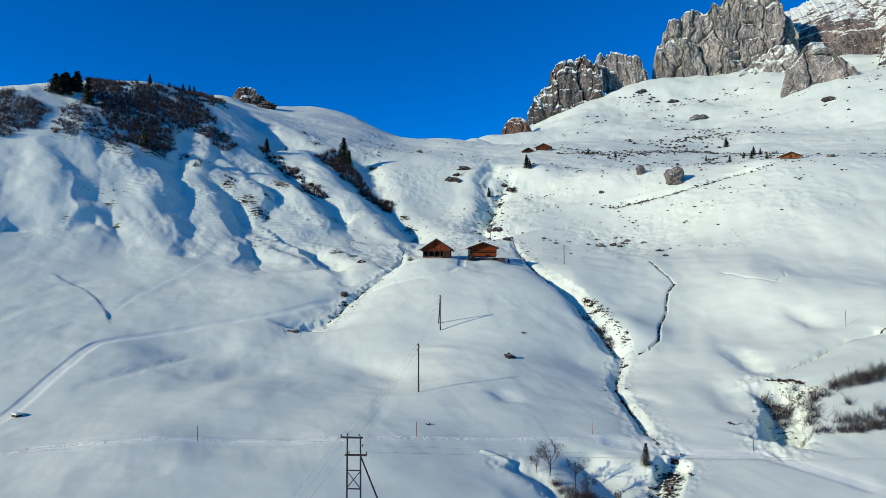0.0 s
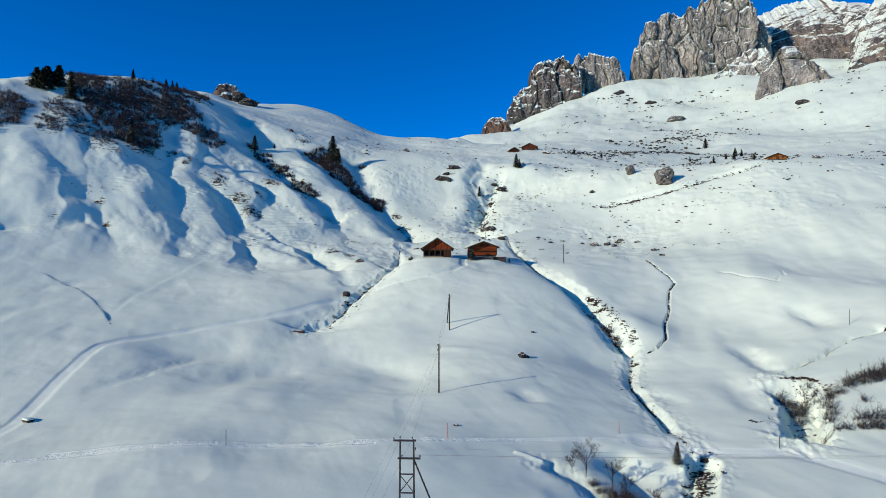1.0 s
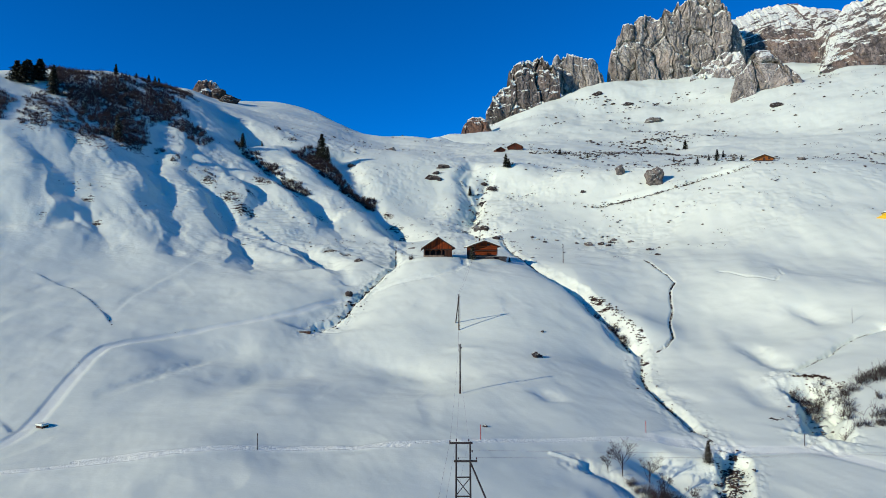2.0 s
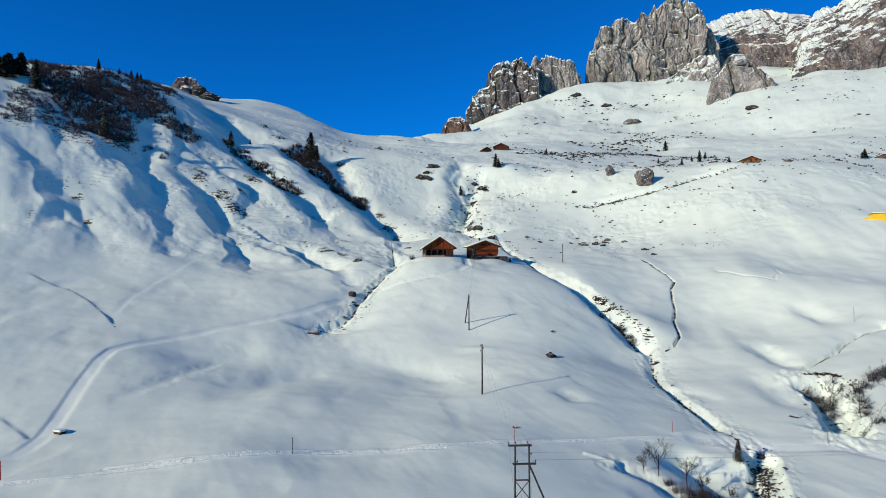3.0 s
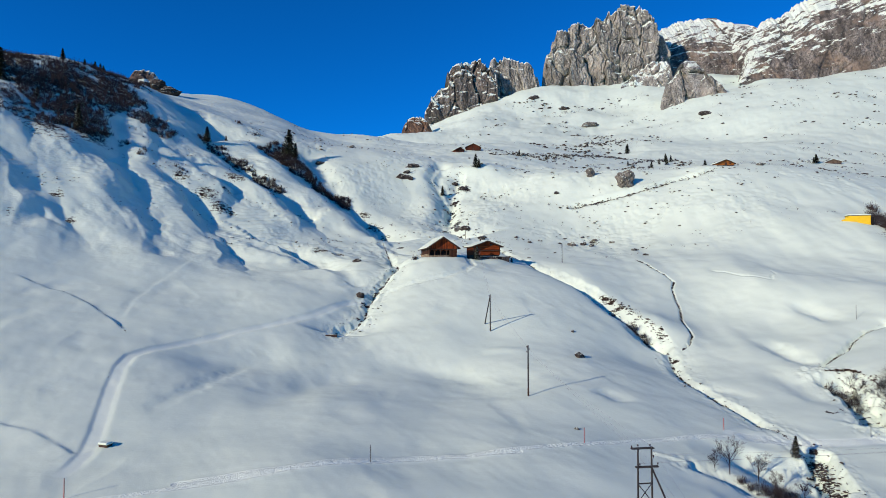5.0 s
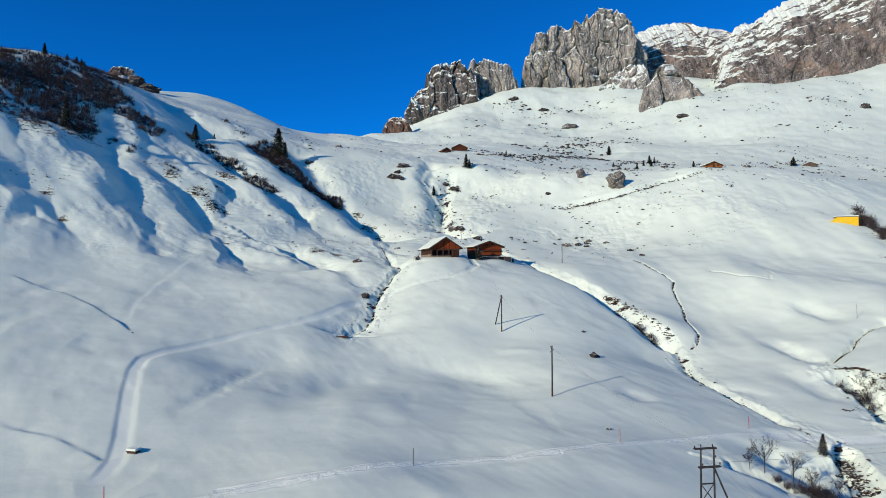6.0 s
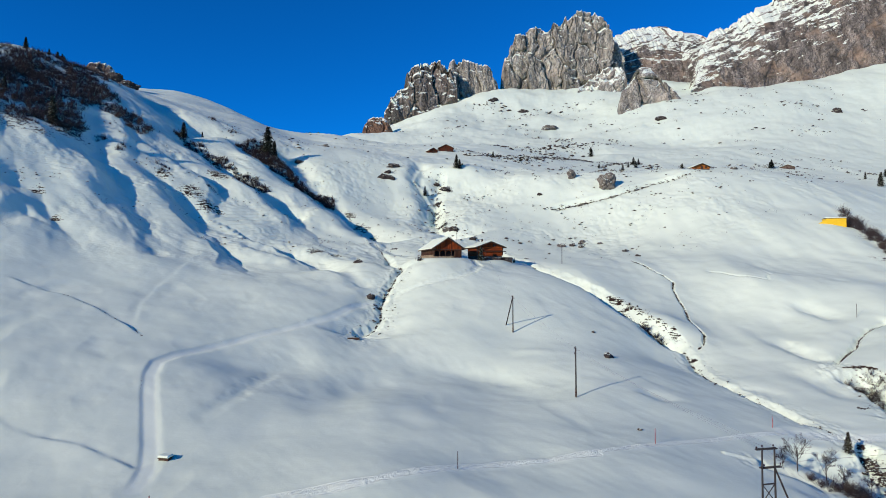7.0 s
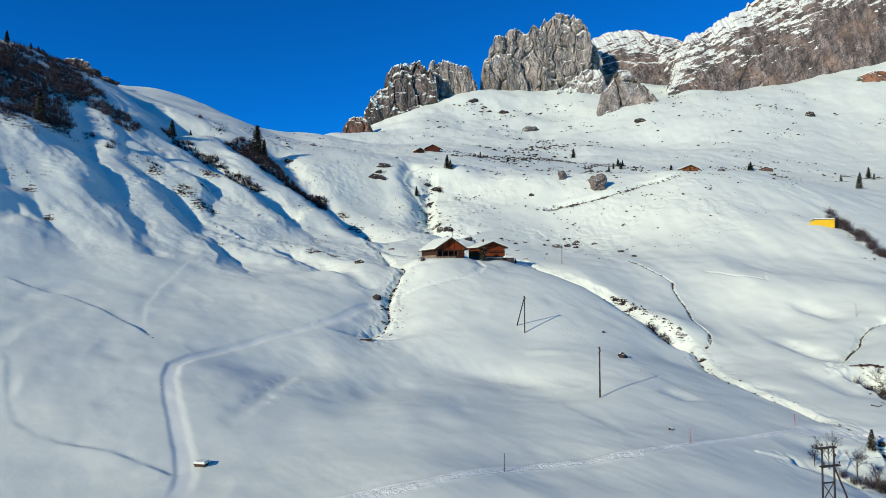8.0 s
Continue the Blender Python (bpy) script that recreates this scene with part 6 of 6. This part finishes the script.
def loose_stones(name, label, x, y, size, seed, material=ROCK_CAPPED_DARK):
    """Many small angular stones, one mesh."""
    rng = np.random.default_rng(seed)
    z = ground(x, y)
    shape = np.array([[1, 0, 0], [0, 1, 0], [-1, 0, 0], [0, -1, 0], [0, 0, 0.6], [0, 0, -0.6]], float)
    tris = np.array([[0, 1, 4], [1, 2, 4], [2, 3, 4], [3, 0, 4], [1, 0, 5], [2, 1, 5], [3, 2, 5], [0, 3, 5]])
    n = len(x)
    a = rng.uniform(0, 2 * np.pi, n)
    v = shape[None] * rng.uniform(0.6, 1.35, (n, 6, 1)) * (size[:, None, None] * 0.5) * np.array([1.2, 1, 0.8])
    v = v + rng.normal(0, 0.08, v.shape) * size[:, None, None]
    c, s = np.cos(a)[:, None], np.sin(a)[:, None]
    v = np.stack([v[..., 0] * c - v[..., 1] * s, v[..., 0] * s + v[..., 1] * c, v[..., 2]], -1)
    v += np.stack([x, y, z + size * 0.18], 1)[:, None]
    faces = (np.arange(n)[:, None, None] * 6 + tris[None]).reshape(-1, 3)
    return tagged(new(name, face_mesh(name, v.reshape(-1, 3), faces, material, flat=True)), label, "stones", kind="stuff")


def scattered(x0, x1, y0, y1, n, small, large, seed, clump=0.0, wave=20.0):
    rng = np.random.default_rng(seed)
    x, y = rng.uniform(x0, x1, n * 4), rng.uniform(y0, y1, n * 4)
    keep = np.where(fbm(x / wave, y / wave, 3, seed) > clump)[0][:n]
    size = small + (large - small) * rng.uniform(0, 1, len(keep)) ** 4
    return x[keep], y[keep], size


def along(line, n, spread, small, large, seed):
    rng = np.random.default_rng(seed)
    p = np.array(line, float)
    f = rng.uniform(0, len(p) - 1, n)
    i = np.minimum(f.astype(int), len(p) - 2)
    q = p[i] + (p[i + 1] - p[i]) * (f - i)[:, None] + rng.normal(0, spread, (n, 2))
    return q[:, 0], q[:, 1], small + (large - small) * rng.uniform(0, 1, n) ** 2.5


loose_stones("loose_stones", "dark stones and tufts poking through the upper slope", *scattered(35, 215, 235, 330, 900, 0.2, 1.5, 71, 0.16, 9), 171)
loose_stones("loose_stones", "rubble along the edge of the terrace", *scattered(75, 330, 330, 450, 950, 0.5, 2.8, 72, 0.16, 24), 172)
loose_stones("loose_stones", "rubble around the far huts and spruces", *scattered(330, 480, 360, 520, 260, 0.7, 3.0, 73, 0.12, 30), 173)
loose_stones("loose_stones", "stones strewn over the high snowfield", *scattered(140, 760, 560, 1000, 1300, 0.8, 4.5, 74, 0.2, 50), 174)
loose_stones("loose_stones", "dark scree below the crags", *along([(205, 520), (242, 640), (282, 641), (318, 762)], 260, 17, 0.8, 5.0, 91), 191)
loose_stones("loose_stones", "dark rubble along the terrace's edge", *along([(95, 405), (118, 404), (152, 439), (204, 500), (216, 491), (260, 485)], 420, 7, 0.6, 2.6, 92), 192)
loose_stones("loose_stones", "stones at the foot of the tower", *along([(300, 1060), (345, 1040), (380, 990), (480, 1000)], 90, 14, 1.5, 7.0, 93), 193)
loose_stones("loose_stones", "stones below the saddle", *scattered(-60, 120, 330, 640, 240, 0.5, 2.2, 75, 0.15, 40), 175)
loose_stones("loose_stones", "stones in the upper stream gully", *along(UPPER_BROOK, 170, 3.5, 0.3, 1.8, 76), 176)
loose_stones("loose_stones", "stones beside the brook", *along(BROOK, 160, 1.2, 0.15, 0.6, 77), 177)
loose_stones("loose_stones", "stones in the alder gully", *along(ALDER_GULLY, 150, 1.6, 0.15, 0.7, 78), 178)
loose_stones("loose_stones", "wet dark stones in the stream bed below the track", *along(CULVERT, 260, 1.0, 0.2, 0.8, 83), 183)
loose_stones("loose_stones", "stones along the little brook", *along(SMALL_BROOK, 60, 0.4, 0.1, 0.4, 79), 179)
loose_stones("loose_stones", "stones along the brook beside the knoll", *along(KNOLL_BROOK, 110, 2.0, 0.2, 0.7, 80), 180)
loose_stones("loose_stones", "stones along the terrace track", *along(TERRACE_CUT, 280, 0.6, 0.35, 1.3, 81), 181)
SOIL = plain("dark_brown_soil", (0.060, 0.038, 0.024), (0.016, 0.011, 0.008), 3.0, 0.95, 0.5, 0.03)
loose_stones("soil_clods", "dark brown soil along the eroded bank", *along([(56.2, 107.2), (57.2, 106.9), (58.1, 106.4), (59.3, 106.2), (60.0, 105.8), (60.6, 104.2)], 240, 0.15, 0.2, 0.5, 84), 184, SOIL)
loose_stones("soil_clods", "brown soil crumbled onto the snow", *along([(57.0, 104.6), (58.4, 103.6), (59.8, 102.2), (60.6, 101.0), (57.6, 100.2)], 150, 0.8, 0.12, 0.5, 85), 185, SOIL)
loose_stones("soil_clods", "brown soil showing on the bank of the brook", *along([(37.0, 158.6), (39.0, 153.9), (39.4, 147.5), (40.0, 140.3), (40.0, 137.6)], 130, 0.6, 0.15, 0.7, 86), 186, SOIL)
loose_stones("loose_stones", "stones and tufts on the slope behind the chalets", *scattered(-38, 30, 205, 330, 1200, 0.15, 0.8, 87, 0.2, 7), 187)
loose_stones("loose_stones", "dark stones and tufts in clusters above the brook", *scattered(20, 150, 195, 300, 900, 0.2, 1.1, 90, 0.24, 8), 190)
loose_stones("loose_stones", "stones and tufts on the open hillside", *scattered(-75, -20, 300, 420, 300, 0.2, 1.0, 88, 0.08, 20), 188)
loose_stones("loose_stones", "stones on the western slope", *scattered(-130, -30, 205, 290, 700, 0.2, 0.9, 82, 0.16, 12), 182)


# ---- poles and wires ----
def insulator(bm, x, y, z):
    beam(bm, (x, y, z), (x, y, z + 0.14), 0.02, 0.02, 6)
    beam(bm, (x, y, z + 0.12), (x, y, z + 0.27), 0.07, 0.045, 8)


def pylon():
    x, y = -8.35, 58.2
    g = ground_at(x, y)
    top = 24.15 - g
    t = thing("wooden_pylon", pose(x, y, g, 0, 0, -4), "two-legged tarred wooden power pylon with cross arms", "pylon")
    for s in (-1, 1):
        bm = bmesh.new()
        beam(bm, (s * 0.68, 0, -0.5), (s * 0.62, 0, top + (0.12 if s > 0 else 0.08)), 0.095, 0.075, 10)
        part("leg", bm, POST_WOOD, t)
    arms = []
    for x0, x1, z in ((-1.25, 0.85, top), (-0.85, 1.25, top - 1.62)):
        bm = bmesh.new()
        box(bm, x0, x1, -0.14, -0.07, z - 0.06, z + 0.06, bevel=0.012)
        box(bm, x0, x1, 0.07, 0.14, z - 0.06, z + 0.06, bevel=0.012)
        arms.append(part("cross_arm", bm, POST_WOOD, t))
    for arm, places in ((arms[0], ((-1.2, top), (-0.62, top + 0.1), (0.5, top + 0.08))), (arms[1], ((-0.45, top - 1.56), (1.2, top - 1.56), (0.8, top - 0.9)))):
        for ix, iz in places:
            bm = bmesh.new()
            insulator(bm, ix, 0, iz)
            part("insulator", bm, PORCELAIN, arm)
    for z in (top - 3.05, top - 4.75, top - 7.2):
        bm = bmesh.new()
        box(bm, -0.66, 0.66, -0.05, 0.05, z - 0.05, z + 0.05)
        part("cross_bar", bm, POST_WOOD, t)
    for s in (-1, 1):
        bm = bmesh.new()
        beam(bm, (s * 0.64, s * 0.06, top - 3.1), (-s * 0.66, s * 0.06, top - 4.7), 0.04, 0.04, 6)
        part("brace", bm, POST_WOOD, t)
    bm = bmesh.new()
    beam(bm, (0.66, 0, top - 1.75), (4.1, -0.4, -0.6), 0.075, 0.10, 8)
    part("strut", bm, POST_WOOD, t, "slanting wooden strut")
    return top + g


def line_pole(x, y, height, label, arm=True, r=0.13, prop=None):
    g = ground_at(x, y)
    t = thing("line_pole", pose(x, y, g), label, "pole", "wooden line poles")
    bm = bmesh.new()
    beam(bm, (0, 0, -0.6), (0, 0, height), r, r * 0.8, 9)
    pole = part("shaft", bm, POST_WOOD, t)
    bm = bmesh.new()
    beam(bm, (0, 0, 0.0), (0, 0, 1.3), r * 1.06, r * 1.04, 9)
    part("foot_sleeve", bm, TIMBER, pole, "rust-brown foot of the pole")
    if arm:
        for k, (ix, iz) in enumerate(((-0.22, height - 0.35), (0.22, height - 0.75), (-0.22, height - 1.15))):
            bm = bmesh.new()
            beam(bm, (0, 0, iz), (ix, 0, iz), 0.02, 0.02, 6)
            insulator(bm, ix, 0, iz)
            part("insulator", bm, PORCELAIN, t)
    if prop:
        px, py = prop
        bm = bmesh.new()
        beam(bm, (px - x, py - y, ground_at(px, py) - g - 0.5), (0, 0.02, height - 0.25), r, r * 0.8, 9)
        part("prop", bm, POST_WOOD, t, "leaning second leg of the pole")
    return Vector((x, y, g + height))


def wire(a, b, sag, name="wire"):
    cu = bpy.data.curves.new(name, "CURVE")
    cu.dimensions, cu.bevel_depth, cu.bevel_resolution = "3D", 0.006, 0
    sp = cu.splines.new("POLY")
    n = 20
    sp.points.add(n)
    for k in range(n + 1):
        f = k / n
        p = Vector(a).lerp(Vector(b), f)
        sp.points[k].co = (p.x, p.y, p.z - 4 * sag * f * (1 - f), 1)
    me = new("wire_shape", cu)
    dg = bpy.context.evaluated_depsgraph_get()
    mesh = bpy.data.meshes.new_from_object(me.evaluated_get(dg))
    bpy.data.objects.remove(me)
    mesh.materials.clear()
    mesh.materials.append(WIRE)
    return tagged(new("wire", mesh), "thin grey power wire slung between the poles", "wire", "power wires")


top = pylon()
p1 = line_pole(-4.0, 101.3, 27.68 - ground_at(-4.0, 101.3), "slim dark wooden pole standing alone in the snow")
p2 = line_pole(-0.6, 135.2, 34.2 - ground_at(-0.6, 135.2), "two-legged dark wooden pole on the knoll", prop=(-1.0, 138.4))
p3 = line_pole(36.6, 186.0, 5.8, "grey wooden pole beyond the brook", r=0.11)
p4 = line_pole(18.2, 236.0, 3.6, "short wooden pole behind the chalets", r=0.09)
p5 = line_pole(110.0, 62.0, 9.0, "wooden pole at the far side of the field")
p6 = line_pole(-17.0, 16.0, 9.0, "wooden pole down in the valley")
chalet_eave = Vector((9.0, 182.2, 46.6))
for k, dx in enumerate((-1.2, -0.62, 0.5)):
    down = Vector(((-0.22, 0.22, -0.22)[k], 0, -0.08 - 0.4 * k))
    wire((-8.35 + dx, 58.2 + 0.08 * dx, top + 0.25), p1 + down, 0.5)
    wire(p1 + down, p2 + down, 0.35)
    wire(p2 + down, chalet_eave + Vector((0.3 * k, 0, -0.2 * k)), 0.7)
    wire((-8.35 + dx, 58.2, top + 0.25), p6 + down, 0.5)
for k, (dx, dz) in enumerate(((-0.45, -1.3), (1.2, -1.3), (0.8, -0.65))):
    wire((-8.35 + dx, 58.2, top + dz), p5 + Vector(((-0.22, 0.22, -0.22)[k], 0, -0.08 - 0.4 * k)), 1.2)
wire(p3 - Vector((0, 0, 0.4)), p4 - Vector((0, 0, 0.4)), 0.6)


def snow_stake(x, y, height, material, label):
    g = ground_at(x, y)
    t = thing("snow_stake", pose(x, y, g, random.Random(int(x * 10)).uniform(-1.5, 1.5), 0, 0), label, "stake", "snow stakes")
    bm = bmesh.new()
    beam(bm, (0, 0, -0.4), (0, 0, height), 0.047, 0.042, 7)
    shaft = part("shaft", bm, material, t)
    bm = bmesh.new()
    beam(bm, (0, 0, height - 0.02), (0, 0, height + 0.04), 0.05, 0.03, 7)
    part("tip", bm, TIMBER, shaft)


for x, y, h in ((-3.5, 81.6, 1.9), (21.3, 88.6, 1.7), (-60.7, 75.3, 2.0)):
    snow_stake(x, y, h, STAKE_RED, "thin red wooden snow stake beside the track")
for x, y, h in ((-30.7, 77.7, 1.9), (82.6, 126.6, 3.2), (42.1, 84.3, 1.6)):
    snow_stake(x, y, h, BARK, "thin weathered wooden post in the snow")


def store_box():
    x, y = -61.4, 89.4
    t = thing("store_box", pose(x, y, ground_at(x, y) - 0.3, 0, 0, -28), "small dark wooden box shelter with a snowy lid", "box")
    bm = bmesh.new()
    box(bm, -0.6, 0.6, -0.42, 0.42, -0.4, 0.45, bevel=0.02)
    part("body", bm, TIMBER, t)
    bm = bmesh.new()
    box(bm, -0.68, 0.68, -0.5, 0.5, 0.45, 0.52, bevel=0.02)
    lid = part("lid", bm, TIMBER, t)
    bm = bmesh.new()
    box(bm, -0.7, 0.7, -0.52, 0.52, 0.52, 0.8, bevel=0.1)
    part("snow_sheet", bm, SNOW_CAP, lid)


def trough():
    x, y = -33.8, 138.5
    t = thing("water_trough", pose(x, y, ground_at(x, y), 0, 0, -4), "long dark wooden water trough half buried in snow", "trough")
    for name, b in (("side", (-1.2, 1.2, -0.3, -0.22, -0.3, 0.24)), ("side", (-1.2, 1.2, 0.22, 0.3, -0.3, 0.24)), ("end", (-1.2, -1.12, -0.22, 0.22, -0.3, 0.24)), ("end", (1.12, 1.2, -0.22, 0.22, -0.3, 0.24))):
        bm = bmesh.new()
        box(bm, *b)
        part(name, bm, TIMBER, t)
    bm = bmesh.new()
    box(bm, -1.11, 1.11, -0.21, 0.21, -0.3, 0.22, bevel=0.04)
    part("snow_fill", bm, SNOW_CAP, t)


store_box()
trough()


def culvert():
    """The stone mouth through which the stream leaves below the trodden track."""
    x, y = 30.6, 82.6
    t = thing("culvert_mouth", pose(x, y, ground_at(31.2, 83.8) - 0.3, 0, 0, -14), "dark stone culvert mouth under the snowy track", "culvert")
    bm = bmesh.new()
    box(bm, -2.0, 2.1, 0.3, 1.0, -2.8, -0.4)
    part("opening", bm, SHADE, t, "unlit culvert opening")
    for x0, x1 in ((-2.6, -2.0), (2.1, 2.7)):
        bm = bmesh.new()
        box(bm, x0, x1, 0.1, 1.2, -2.8, -0.5, bevel=0.08)
        part("side_wall", bm, RUBBLE_DARK, t)


RUBBLE_DARK = masonry("dark_rubble", (0.10, 0.085, 0.07), (0.04, 0.033, 0.028), (0.015, 0.013, 0.012))
culvert()
